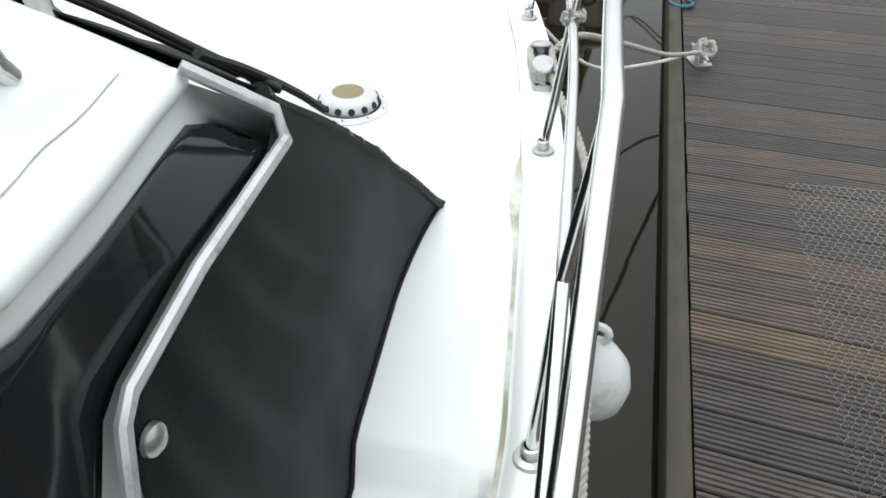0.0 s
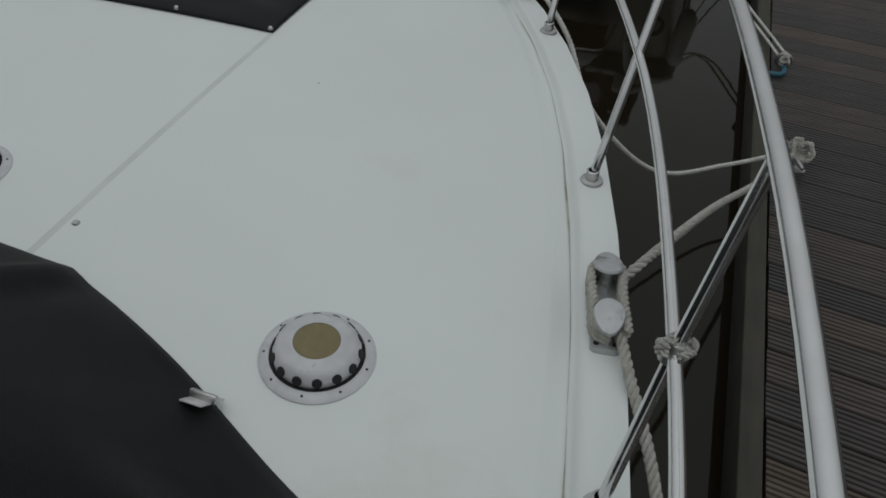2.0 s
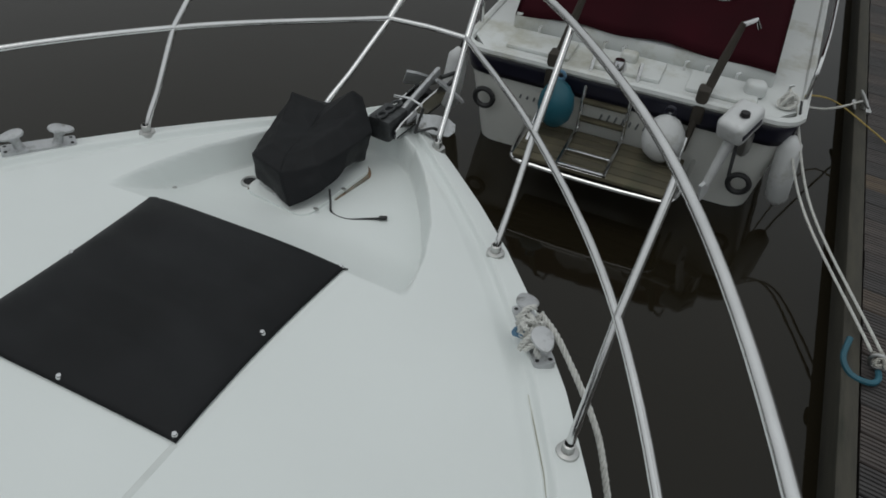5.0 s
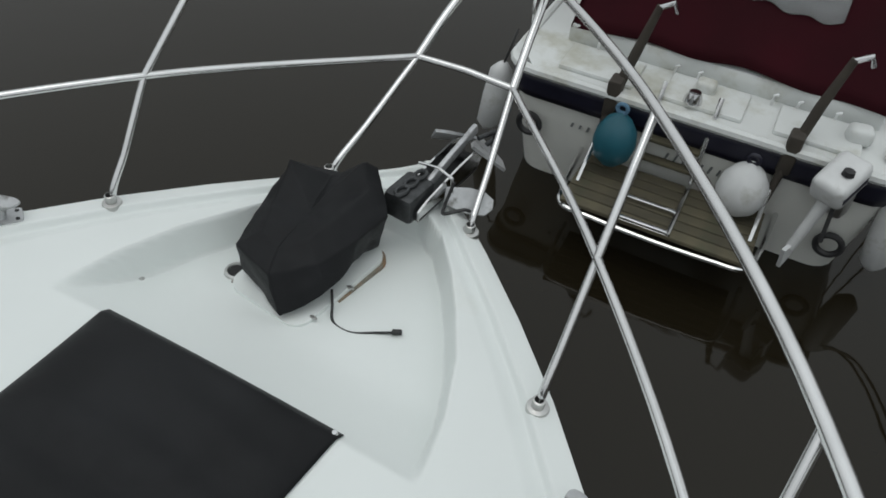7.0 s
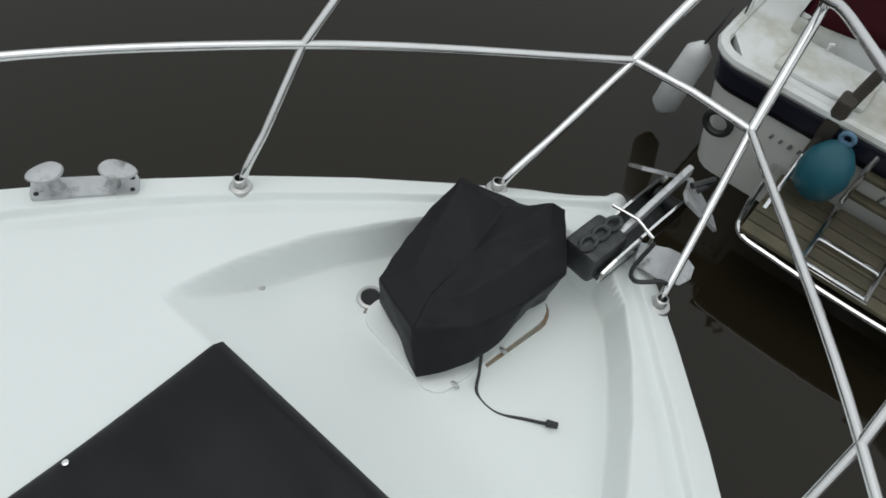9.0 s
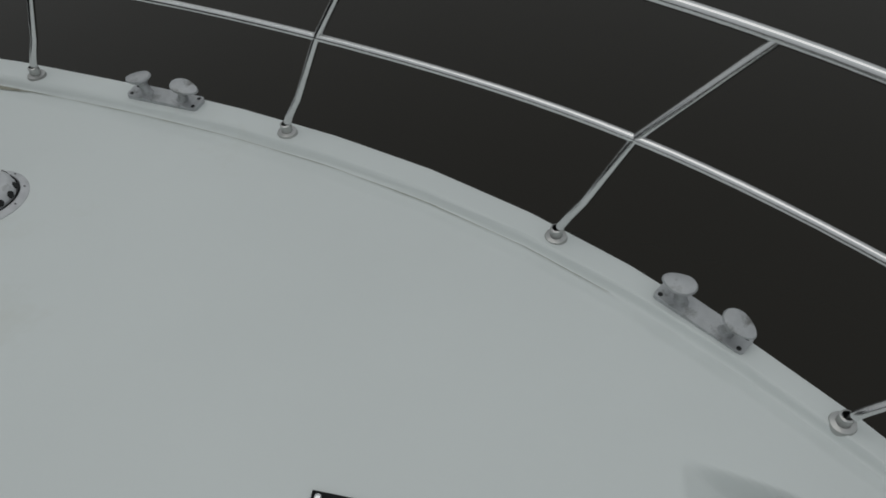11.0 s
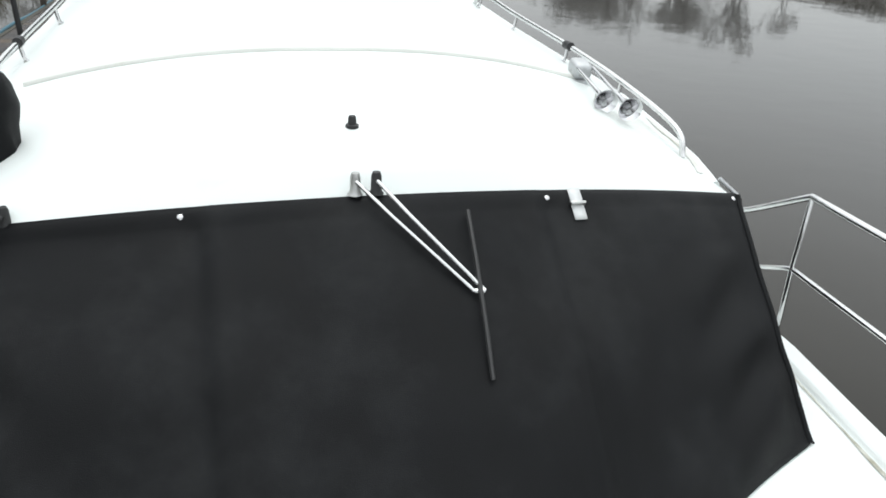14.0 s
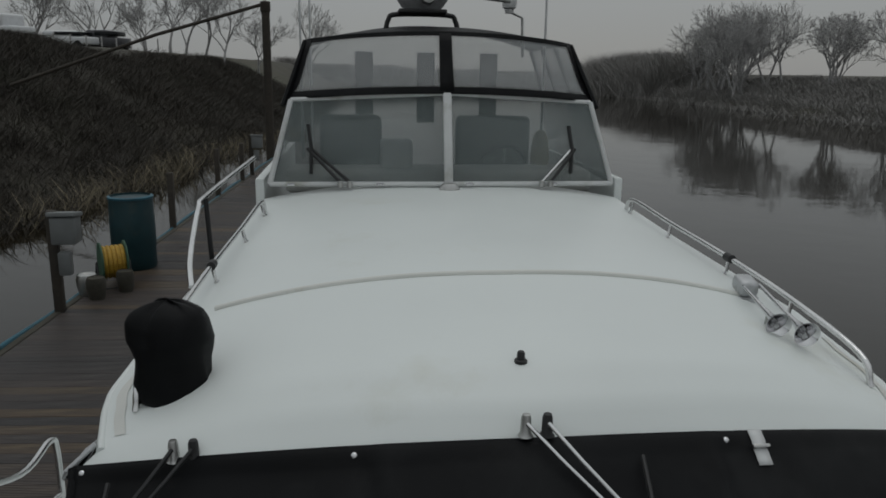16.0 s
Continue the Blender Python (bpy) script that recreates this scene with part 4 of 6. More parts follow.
# grab rails along both edges of the cabin top
for sgn in (1, -1):
    grab = thing("grab_rail", "stainless grab rail along the edge of the cabin top", "grab rail", "cabin top grab rails")
    ys = [-1.30, -1.38, -1.8, -2.3, -2.9, -3.4, -3.5]
    pts = []
    for i, y in enumerate(ys):
        q = roof_xy(sgn * interp(y, [-3.6, -1.1], [1.12, 1.335]), y)
        pts.append(q + Vector((0, 0, 0.0 if i in (0, 6) else 0.085)))
    tube_part("bar", curve_pts(pts, 6), 0.0125, M_STEEL, grab, "", 10)
    for y in ys[2:6]:
        q = roof_xy(sgn * interp(y, [-3.6, -1.1], [1.12, 1.335]), y)
        ft = tube_part("foot", [q + Vector((0, 0, 0.085)), q + Vector((-sgn * 0.01, 0, 0.02)), q + Vector((-sgn * 0.03, 0, -0.004))], 0.009, M_STEEL, grab, "", 8)
        part("pad", lathe(bmesh.new(), [(0.0, 0.006), (0.024, 0.004), (0.026, -0.004)], 14, Matrix.Translation(q + Vector((-sgn * 0.03, 0, 0.002)))), M_DULL, ft)
    if sgn > 0:
        tube_part("clamp", [pts[3] + Vector((0, -0.03, 0)), pts[3] + Vector((0, 0.03, 0))], 0.021, M_RUBBER, grab, "black clamp", 10)
    else:
        tube_part("clamp", [pts[3] + Vector((0, -0.03, 0)), pts[3] + Vector((0, 0.03, 0))], 0.021, M_RUBBER, grab, "black clamp", 10)
side_rail = thing("boarding_rail", "raised steel boarding rail beside the upper helm", "grab rail")
tube_part("bar", curve_pts([(1.33, -2.30, 0.82), (1.36, -2.45, 0.92), (1.37, -2.75, 1.10), (1.36, -2.95, 1.14), (1.27, -4.2, 1.20)], 7), 0.013, M_STEEL, side_rail, "", 8)
tube_part("post", [(1.36, -2.9, 1.13), (1.34, -2.9, 0.7)], 0.013, M_DARK, side_rail, "", 8)

# ---- upper helm: windscreen, canopy and radar ----
helm = thing("upper_helm", "upper helm with raked two-pane windscreen behind a white frame", "helm station")
B = [Vector((1.13, -3.90, 1.17)), Vector((0.0, -3.68, 1.20)), Vector((-1.13, -3.90, 1.17))]
T = [Vector((0.99, -4.02, 1.70)), Vector((0.0, -3.84, 1.755)), Vector((-0.99, -4.02, 1.70))]
for i, j in ((0, 1), (1, 2)):
    bm = bmesh.new()
    bm.faces.new([bm.verts.new(q) for q in (B[i], B[j], T[j], T[i])])
    pane = thick(part("windscreen_pane", bm, M_GLASS, helm, "tinted windscreen glass, pale reflection put into its colour"), 0.006)
    pane.visible_shadow = False
    tube_part("sill", [B[i], B[j]], 0.016, M_VINYL, helm, "white frame sill", 8)
    tube_part("head", [T[i], T[j]], 0.014, M_VINYL, helm, "white frame head", 8)
    for f0 in (0.12, 0.62):
        q = B[i].lerp(B[j], f0)
        part("hinge", box(bmesh.new(), (0.05, 0.02, 0.018), Matrix.Translation(q + Vector((0, 0.022, 0.0))), 0.005), M_CHROME, helm, "small chrome hinge")
for i in (0, 2):
    tube_part("side_post", [B[i], T[i]], 0.018, M_VINYL, helm, "white side post", 8)
part("centre_post", box(bmesh.new(), (0.055, 0.03, 0.585), Matrix.Translation((B[1] + T[1]) / 2 + Vector((0, 0.008, 0))) @ pose(0, 0, 0, 16, 0, 0), 0.01), M_VINYL, helm, "white centre post")
part("post_foot", lathe(bmesh.new(), [(0, 0.03), (0.04, 0.026), (0.065, 0.0), (0.066, -0.02)], 20, Matrix.Translation((0, -3.63, 1.185)) @ Matrix.Diagonal((1, 0.6, 1, 1))), M_DULL, helm, "dark foot casting")
for sgn in (1, -1):
    bm = bmesh.new()
    bm.faces.new([bm.verts.new(Vector(q)) for q in ((sgn * 1.13, -3.9, 1.17), (sgn * 1.2, -5.9, 1.17), (sgn * 1.1, -5.9, 1.66), (sgn * 0.99, -4.02, 1.70))])
    thick(part("side_pane", bm, M_GLASS, helm, "tinted side glass"), 0.006).visible_shadow = False
    bm = bmesh.new()
    box(bm, (0.06, 2.6, 1.3), Matrix.Translation((sgn * 1.2, -5.25, 0.55)), 0.015)
    part("coaming", bm, M_GEL, helm, "white side coaming")
part("helm_floor", box(bmesh.new(), (2.36, 2.5, 0.06), Matrix.Translation((0, -5.2, 0.62)), 0.01), M_INTER, helm, "grey cockpit sole")
part("dashboard", box(bmesh.new(), (2.1, 0.35, 0.16), Matrix.Translation((0, -4.25, 1.16)), 0.04, 3), M_GEL2, helm, "white dashboard moulding")
part("binnacle", box(bmesh.new(), (0.22, 0.16, 0.20), Matrix.Translation((0.30, -4.25, 1.33)), 0.03, 3), M_VINYL, helm, "white instrument binnacle")
for x, w_ in ((-0.55, 0.62), (0.62, 0.5)):
    seat = thing("helm_seat", "grey padded helm seat behind the upper windscreen", "seat", "upper helm seats", at=(x, -5.0, 0.65))
    part("cushion", box(bmesh.new(), (w_, 0.45, 0.14), Matrix.Translation((0, 0, 0.42)), 0.04, 3), M_INTER, seat)
    part("backrest", box(bmesh.new(), (w_, 0.12, 0.46), Matrix.Translation((0, -0.26, 0.66)), 0.05, 3), M_INTER, seat)
    part("pedestal", box(bmesh.new(), (w_ * 0.7, 0.35, 0.36), Matrix.Translation((0, 0, 0.18)), 0.02), M_GEL2, seat)
rest = thing("rolled_cushion", "beige rolled cushion standing at the helm side", "cushion", at=(-0.75, -4.4, 1.17))
part("roll", lathe(bmesh.new(), [(0, 0.0), (0.06, 0.01), (0.07, 0.12), (0.055, 0.26), (0.03, 0.31), (0, 0.32)], 18), M_BEIGE, rest)
plate = thing("steering_wheel", "dark steering wheel behind the upper windscreen", "steering wheel", at=(-0.5, -4.52, 1.22), turn=(60, 0, 0))
part("rim", tube(bmesh.new(), [(0.17 * math.cos(a), 0.17 * math.sin(a), 0) for a in np.linspace(0, 2 * math.pi, 33)], 0.014, 8, False), M_RUBBER, plate)
for a in (90, 210, 330):
    part("spoke", tube(bmesh.new(), [(0, 0, -0.03), (0.17 * math.cos(radians(a)), 0.17 * math.sin(radians(a)), 0)], 0.009, 6), M_DULL, plate)
part("column", tube(bmesh.new(), [(0, 0, -0.03), (0, 0.0, -0.22)], 0.02, 8), M_DULL, plate)
for x0, tipx in ((0.62, 0.86), (-0.62, -0.84)):
    wp = thing("windscreen_wiper", "black wiper parked on the upper windscreen", "wiper", "upper windscreen wipers")
    b0 = Vector((x0, -3.765 if abs(x0) < 0.7 else -3.8, 1.20))
    t0 = Vector((tipx, -3.885, 1.40))
    for o in (0, 0.06):
        tube_part("arm", [b0 + Vector((o * (1 if x0 > 0 else -1), 0, 0)), t0 + Vector((o * 0.4 * (1 if x0 > 0 else -1), 0.0, 0))], 0.0105, M_RUBBER if (x0 > 0 or o) else M_STEEL, wp)
        part("pivot", lathe(bmesh.new(), [(0, 0.02), (0.016, 0.018), (0.02, -0.02)], 12, Matrix.Translation(b0 + Vector((o * (1 if x0 > 0 else -1), 0.0, -0.01)))), M_DULL, wp)
    tube_part("blade", [t0 + Vector((0.005, 0.02, -0.16)), t0 + Vector((0, 0.01, 0)), t0 + Vector((0.02, -0.03, 0.15))], 0.0125, M_RUBBER, wp, "", 6)

canopy = thing("spray_canopy", "black framed canopy with clear vinyl windows over the upper helm", "canopy")


def canopy_x(z):
    return interp(z, [1.70, 1.80, 2.06], [1.03, 0.985, 0.90])


def canopy_front(u, v):
    s = 2 * u - 1
    z = 1.715 + 0.36 * v + 0.055 * (1 - s * s) * 1.0
    w = interp(v, [0, 0.2, 1], [1.04, 0.985, 0.90])
    y = -4.02 - 0.16 * v + 0.18 * (1 - s * s) - 0.10 * abs(s) ** 6
    return Vector((s * w, y, z))


def strip(us, vs, m, label, off=0.006, parent=canopy, name="band"):
    v_, f_ = sheet(lambda a, b: canopy_front(us[0] + (us[1] - us[0]) * a, vs[0] + (vs[1] - vs[0]) * b) + Vector((0, off, 0)), 24, 6)
    return thick(raw(name, v_, f_, m, parent, label), 0.004)


for us in ((0.015, 0.482), (0.518, 0.985)):
    strip(us, (0.06, 0.97), M_CLEAR, "hazy clear vinyl window", 0.0, name="window").visible_shadow = False
strip((0.0, 1.0), (-0.05, 0.075), M_CANVAS, "black lower band")
strip((0.0, 1.0), (0.955, 1.03), M_CANVAS, "black upper band")
strip((0.478, 0.522), (0.0, 1.0), M_CANVAS, "black centre band", 0.008)
strip((0.0, 0.022), (0.0, 1.0), M_CANVAS, "black side band", 0.008)
strip((0.978, 1.0), (0.0, 1.0), M_CANVAS, "black side band", 0.008)


def canopy_top(u, v):
    p0 = canopy_front(u, 1.0)
    s = 2 * u - 1
    return Vector((p0.x * (1 + 0.12 * v), p0.y + (-6.0 - p0.y) * v, p0.z + 0.11 * math.sin(math.pi * min(1, v * 1.1) * 0.5) * (1 - s * s) + 0.02 * math.sin(v * 9) * (1 - s * s)))


v_, f_ = sheet(canopy_top, 30, 24)
thick(raw("roof_panel", v_, f_, M_CANVAS, canopy, "black canvas top"), 0.004)
for sgn in (1, -1):
    def flap(u, v, sgn=sgn):
        a_ = canopy_top((1 + sgn) / 2, u)
        low = Vector((sgn * (1.04 + 0.1 * u), -4.05 - 1.9 * u, 1.66))
        return a_.lerp(low, v)
    v_, f_ = sheet(flap, 12, 8)
    thick(raw("side_curtain", v_, f_, M_CLEAR, canopy, "hazy clear side curtain"), 0.003).visible_shadow = False
    for u in (0.0, 0.33, 0.66, 1.0):
        tube_part("side_band", [flap(u, t) + Vector((sgn * 0.006, 0, 0)) for t in np.linspace(0, 1, 7)], 0.018, M_CANVAS, canopy, "", 6)
for x in (-0.62, -0.05, 0.5):
    bm = box(bmesh.new(), (0.16, 0.02, 0.62), Matrix.Translation((x, -5.96, 1.74)), 0.005)
    part("rear_band", bm, M_CANVAS, canopy)

radar = thing("radar_mast", "round radar scanner with antenna arm on a black hoop", "radar", at=(0.10, -4.6, 2.22))
part("hoop", tube(bmesh.new(), curve_pts([(-0.26, 0, -0.06), (-0.24, 0, 0.02), (-0.18, 0, 0.06), (0.18, 0, 0.06), (0.24, 0, 0.02), (0.26, 0, -0.06)], 5), 0.018, 8), M_RUBBER, radar, "black hoop")
part("shelf", box(bmesh.new(), (0.34, 0.22, 0.03), Matrix.Translation((0, 0, 0.08)), 0.01), M_RUBBER, radar)
part("scanner", lathe(bmesh.new(), [(0, 0.0), (0.13, 0.0), (0.15, 0.02), (0.205, 0.10), (0.21, 0.125), (0.17, 0.15), (0.08, 0.165), (0, 0.168)], 8, Matrix.Translation((0, 0, 0.095)) @ Matrix.Diagonal((1.0, 0.75, 1, 1))), M_ALU, radar, "weathered grey scanner housing")
part("arm", tube(bmesh.new(), [(-0.20, 0.16, 0.20), (-0.60, 0.18, 0.155)], 0.018, 8), M_DULL, radar, "")
part("searchlight", lathe(bmesh.new(), [(0, -0.05), (0.05, -0.045), (0.06, 0.03), (0, 0.04)], 16, Matrix.Translation((-0.02, 0.25, 0.17)) @ pose(0, 0, 0, 90, 0, 0)), M_DULL, radar, "")
part("mast", tube(bmesh.new(), [(-0.06, 0.05, 0.2), (-0.08, 0.05, 1.1)], 0.014, 8), M_DULL, radar)
nav = thing("aerial_mushroom", "white mushroom aerial on a bent bracket above the canopy", "aerial", at=(-0.58, -4.7, 2.0))
part("bracket", tube(bmesh.new(), [(-0.08, 0, 0.0), (-0.07, 0, 0.28), (0.02, 0, 0.32)], 0.011, 8), M_DULL, nav)
part("head", lathe(bmesh.new(), [(0, 0.0), (0.03, 0.0), (0.035, 0.03), (0.05, 0.04), (0.055, 0.09), (0.035, 0.11), (0, 0.112)], 18, Matrix.Translation((0.03, 0, 0.31))), M_VINYL, nav)
for x, y0, z1 in ((-0.90, -5.0, 3.6), (0.98, -6.2, 3.6), (1.0, -5.2, 3.4)):
    whip = thing("whip_aerial", "thin white whip aerial behind the canopy", "aerial", "whip aerials")
    tube_part("rod", [(x, y0, 1.2), (x, y0, 2.4), (x + 0.02, y0 - 0.05, z1)], [0.012, 0.009, 0.005], M_VINYL, whip, "", 6)

for ob in list(scene.objects):
    if ob.parent is None and (ob in (helm, canopy, radar, nav, rest, plate) or ob.name.startswith(("helm_seat", "whip_aerial")) or ob.get("group") == "upper windscreen wipers"):
        ob.location += Vector((0, 0.08, -0.10))

# ---- pontoon ----
DOCK_TURN, DOCK_Z, DOCK_W = 1.7, -0.90, 1.93
NEAR_AT, FAR_AT = (2.160, -3.0, 0.0), (2.180, -3.02, 0.0)


def pontoon_section(at, turn_z, y0, y1, label):
    """One hinged section; local x runs across from the river edge, y along."""
    p = thing("pontoon", label, "pontoon", kind="structure", at=at, turn=(0, 0, turn_z))
    mid, ln = (y0 + y1) / 2, y1 - y0
    part("edge_beam", box(bmesh.new(), (0.075, ln, 0.20), Matrix.Translation((0.0375, mid, DOCK_Z - 0.085)), 0.010), M_BEAM, p, "weathered olive-brown edge beam")
    part("edge_beam", box(bmesh.new(), (0.08, ln, 0.16), Matrix.Translation((DOCK_W + 0.045, mid, DOCK_Z - 0.07)), 0.010), M_BEAM, p, "weathered edge beam")
    part("float", box(bmesh.new(), (DOCK_W - 0.10, ln - 0.1, 0.62), Matrix.Translation((DOCK_W / 2 + 0.04, mid, DOCK_Z - 0.36)), 0.03), M_HULLDARK, p, "dark floats under the deck")
    tube_part("service_pipe", [(DOCK_W + 0.11, y, DOCK_Z + 0.0 + 0.02 * math.sin(y * 1.7)) for y in np.linspace(y0, y1, 60)], 0.028, M_BLUEPIPE, p, "blue service pipe along the far edge", 8)
    return p


pontoon = pontoon_section(NEAR_AT, DOCK_TURN, 0.0, 16.5, "floating pontoon decked with ribbed dark wet boards")
pontoon_aft = pontoon_section(FAR_AT, -3.1, -25.0, -0.02, "pontoon section beside the cabin, decked with dark boards")


def on_dock(x, y, z=0.0):
    return Vector((x, y, DOCK_Z + z))


# ---- things on the pontoon ----
def dock_cleat(x, y, turn_z=0):
    c = thing("dock_cleat", "grey dock cleat with rope wound round it on the boards", "cleat", "dock cleats", at=tuple(on_dock(x, y)), turn=(0, 0, turn_z + DOCK_TURN))
    part("base_plate", slab(bmesh.new(), round_rect(0.10, 0.15, 0.02), 0.0, 0.014), M_DULL, c)
    for sy in (-1, 1):
        part("leg", tube(bmesh.new(), [(0, sy * 0.035, 0.01), (0, sy * 0.03, 0.055)], 0.014, 8), M_DULL, c)
    part("bar", tube(bmesh.new(), [(0, -0.115, 0.062), (0, -0.05, 0.060), (0, 0.05, 0.060), (0, 0.115, 0.062)], [0.008, 0.015, 0.015, 0.008], 10), M_DULL, c, "")
    return c


D1 = Vector((2.165, 2.285, 0))
D2 = Vector((2.09, 3.13, 0))
D3 = Vector((1.95, 5.5, 0))
dock_cleat(D1.x, D1.y, 20)
dock_cleat(D3.x, D3.y, 10)


def coil(bm, centre, n, r, rr, flat=0.5, seed=1):
    rnd = random.Random(seed)
    for k in range(n):
        ax = Vector((rnd.uniform(-1, 1), rnd.uniform(-1, 1), rnd.uniform(-0.6, 0.6))).normalized()
        e1 = ax.orthogonal().normalized()
        e2 = ax.cross(e1)
        ctr = Vector(centre) + Vector((rnd.uniform(-1, 1), rnd.uniform(-1, 1), rnd.uniform(0, 1) * flat)) * r * 0.5
        pts = [ctr + (e1 * math.cos(a) + e2 * math.sin(a) * 0.8) * r * rnd.uniform(0.9, 1.1) for a in np.linspace(0, 5.4, 10)]
        for q in pts:
            q.z = max(q.z, centre[2] - 0.004)
        rope(bm, pts, rr, 0.04, 5, 5)
    return bm


c1 = on_dock(D1.x, D1.y, 0.05)
tie = thing("rope_hitch", "grey mooring rope hitched round the dock cleat", "rope")
part("turns", coil(bmesh.new(), tuple(c1 + Vector((0, 0, 0.02))), 6, 0.052, 0.0105, 0.8, 3), M_ROPE, tie)
ring = thing("mooring_hook", "bent galvanised mooring ring with a knotted rope on the boards", "mooring ring", at=tuple(on_dock(D2.x, D2.y)), turn=(0, 0, 0))
part("hoop", tube(bmesh.new(), curve_pts([(-0.10, 0.10, 0.06), (-0.11, 0.0, 0.03), (-0.07, -0.07, 0.018), (0.0, -0.08, 0.018), (0.03, -0.05, 0.02), (0.03, 0.0, 0.02)], 6), 0.013, 8), M_BLUEPIPE, ring, "blue-grey pipe hook")
part("eye", tube(bmesh.new(), [(0.02 + 0.035 * math.cos(a), 0.03, 0.045 + 0.035 * math.sin(a)) for a in np.linspace(0, 2 * math.pi, 17)], 0.009, 8, False), M_DULL, ring, "steel eye")
knot = thing("rope_knot", "knotted rope end on the mooring ring", "rope")
part("turns", coil(bmesh.new(), tuple(on_dock(D2.x, D2.y, 0.05) + Vector((0.02, 0.03, 0))), 3, 0.028, 0.008, 0.8, 8), M_ROPE, knot)

hitch = thing("rope_hitch", "grey rope wound tightly round the rail joint", "rope")
part("turns", coil(bmesh.new(), MIDS[1], 5, 0.022, 0.0065, 0.6, 17), M_ROPE, hitch)

SA = Vector((1.582, 0.361, deck_z(1.582, 0.361)))
SF = Vector((0.945, 1.945, deck_z(0.945, 1.945)))


def rope_thing(label, pts, r, material, pitch=0.055):
    t = thing("mooring_rope", label, "rope")
    part("line", rope(bmesh.new(), pts, r, pitch), material, t)
    return t


c1p = c1 + Vector((0.0, -0.02, 0.02))
rope_thing("grey three-strand mooring rope from bow cleat to dock cleat", [SA + Vector((0.02, 0.06, 0.045)), SA + Vector((0.09, 0.20, 0.045)), Vector((1.80, 1.05, -0.28)), Vector((1.98, 1.65, -0.58)), c1p], 0.0115, M_ROPE)
rope_thing("slack white mooring rope sagging from bow cleat to dock cleat", [SF + Vector((0.0, 0.06, 0.04)), SF + Vector((0.09, -0.02, 0.03)), Vector((1.20, 1.78, -0.22)), Vector((1.36, 1.62, -0.42)), Vector((1.62, 1.78, -0.72)), Vector((1.9, 2.1, -0.84)), c1p + Vector((0, 0.03, 0))], 0.0095, M_ROPEW)
rope_thing("grey three-strand rope led aft outside the hull from a cleat", [SA + Vector((0.03, -0.06, 0.04)), SA + Vector((0.075, -0.16, 0.02)), Vector((1.775, -0.08, -0.16)), Vector((1.845, -0.6, -0.30)), Vector((1.89, -1.4, -0.42)), Vector((1.88, -3.0, -0.62))], 0.012, M_ROPE)
# turns round the starboard cleats
turns = thing("cleat_turns", "grey rope wound in figures of eight round a cleat", "rope", "rope on cleats")


def on_cleat(c, x, y, z):
    cx, cy, a = CLEATS[c]
    q = Vector((x, y, 0))
    q.rotate(Euler((0, 0, radians(a))))
    return Vector((cx + q.x, cy + q.y, deck_z(cx, cy) + 0.006 + z))


for k in range(3):
    z = 0.018 + 0.014 * k
    pts = [on_cleat("sa", 0.034 + 0.003 * k, -0.10, z), on_cleat("sa", 0.032, 0.0, z), on_cleat("sa", 0.030, 0.08, z), on_cleat("sa", 0.0, 0.105, z), on_cleat("sa", -0.033, 0.07, z), on_cleat("sa", -0.030, -0.03, z + 0.004), on_cleat("sa", -0.026, -0.085, z), on_cleat("sa", 0.005, -0.107, z)]
    part("turn", rope(bmesh.new(), pts, 0.0105, 0.045, 6), M_ROPE, turns)
heap = thing("cleat_turns", "white and blue rope bundled tightly round a cleat", "rope", "rope on cleats")
for k in range(6):
    part("turn", coil(bmesh.new(), tuple(on_cleat("sf", -0.008, 0.006, 0.012 + 0.006 * k)), 1, 0.042 - 0.002 * k, 0.0085, 1.0, 5 + k), M_ROPEW, heap)
for k in range(4):
    part("turn", coil(bmesh.new(), tuple(on_cleat("sf", -0.016, -0.040, 0.012 + 0.007 * k)), 1, 0.038, 0.0085, 1.0, 20 + k), M_ROPEW, heap)
bm = coil(bmesh.new(), tuple(on_cleat("sf", -0.036, 0.000, 0.014)), 1, 0.020, 0.008, 0.8, 11)
part("blue_turn", bm, M_BLUEROPE, heap, "blue rope end")


def ball_fender(name, label, at, r, h, m, neck_m):
    f0 = thing(name, label, "fender", at=at)
    part("body", lathe(bmesh.new(), [(0, -h * 0.5), (r * 0.45, -h * 0.485), (r * 0.85, -h * 0.32), (r, -h * 0.08), (r * 0.92, h * 0.15), (r * 0.6, h * 0.36), (r * 0.25, h * 0.47), (r * 0.16, h * 0.52), (0, h * 0.53)], 32), m, f0)
    part("eye", tube(bmesh.new(), [(0.03 * math.cos(a), 0, h * 0.53 + 0.02 + 0.03 * math.sin(a)) for a in np.linspace(0, 2 * math.pi, 13)], 0.012, 8, False), neck_m, f0)
    return f0


ball_fender("ball_fender", "round white fender with blue neck squeezed between hull and pontoon", (1.855, -0.33, -0.66), 0.105, 0.27, M_VINYL, M_VINYL)

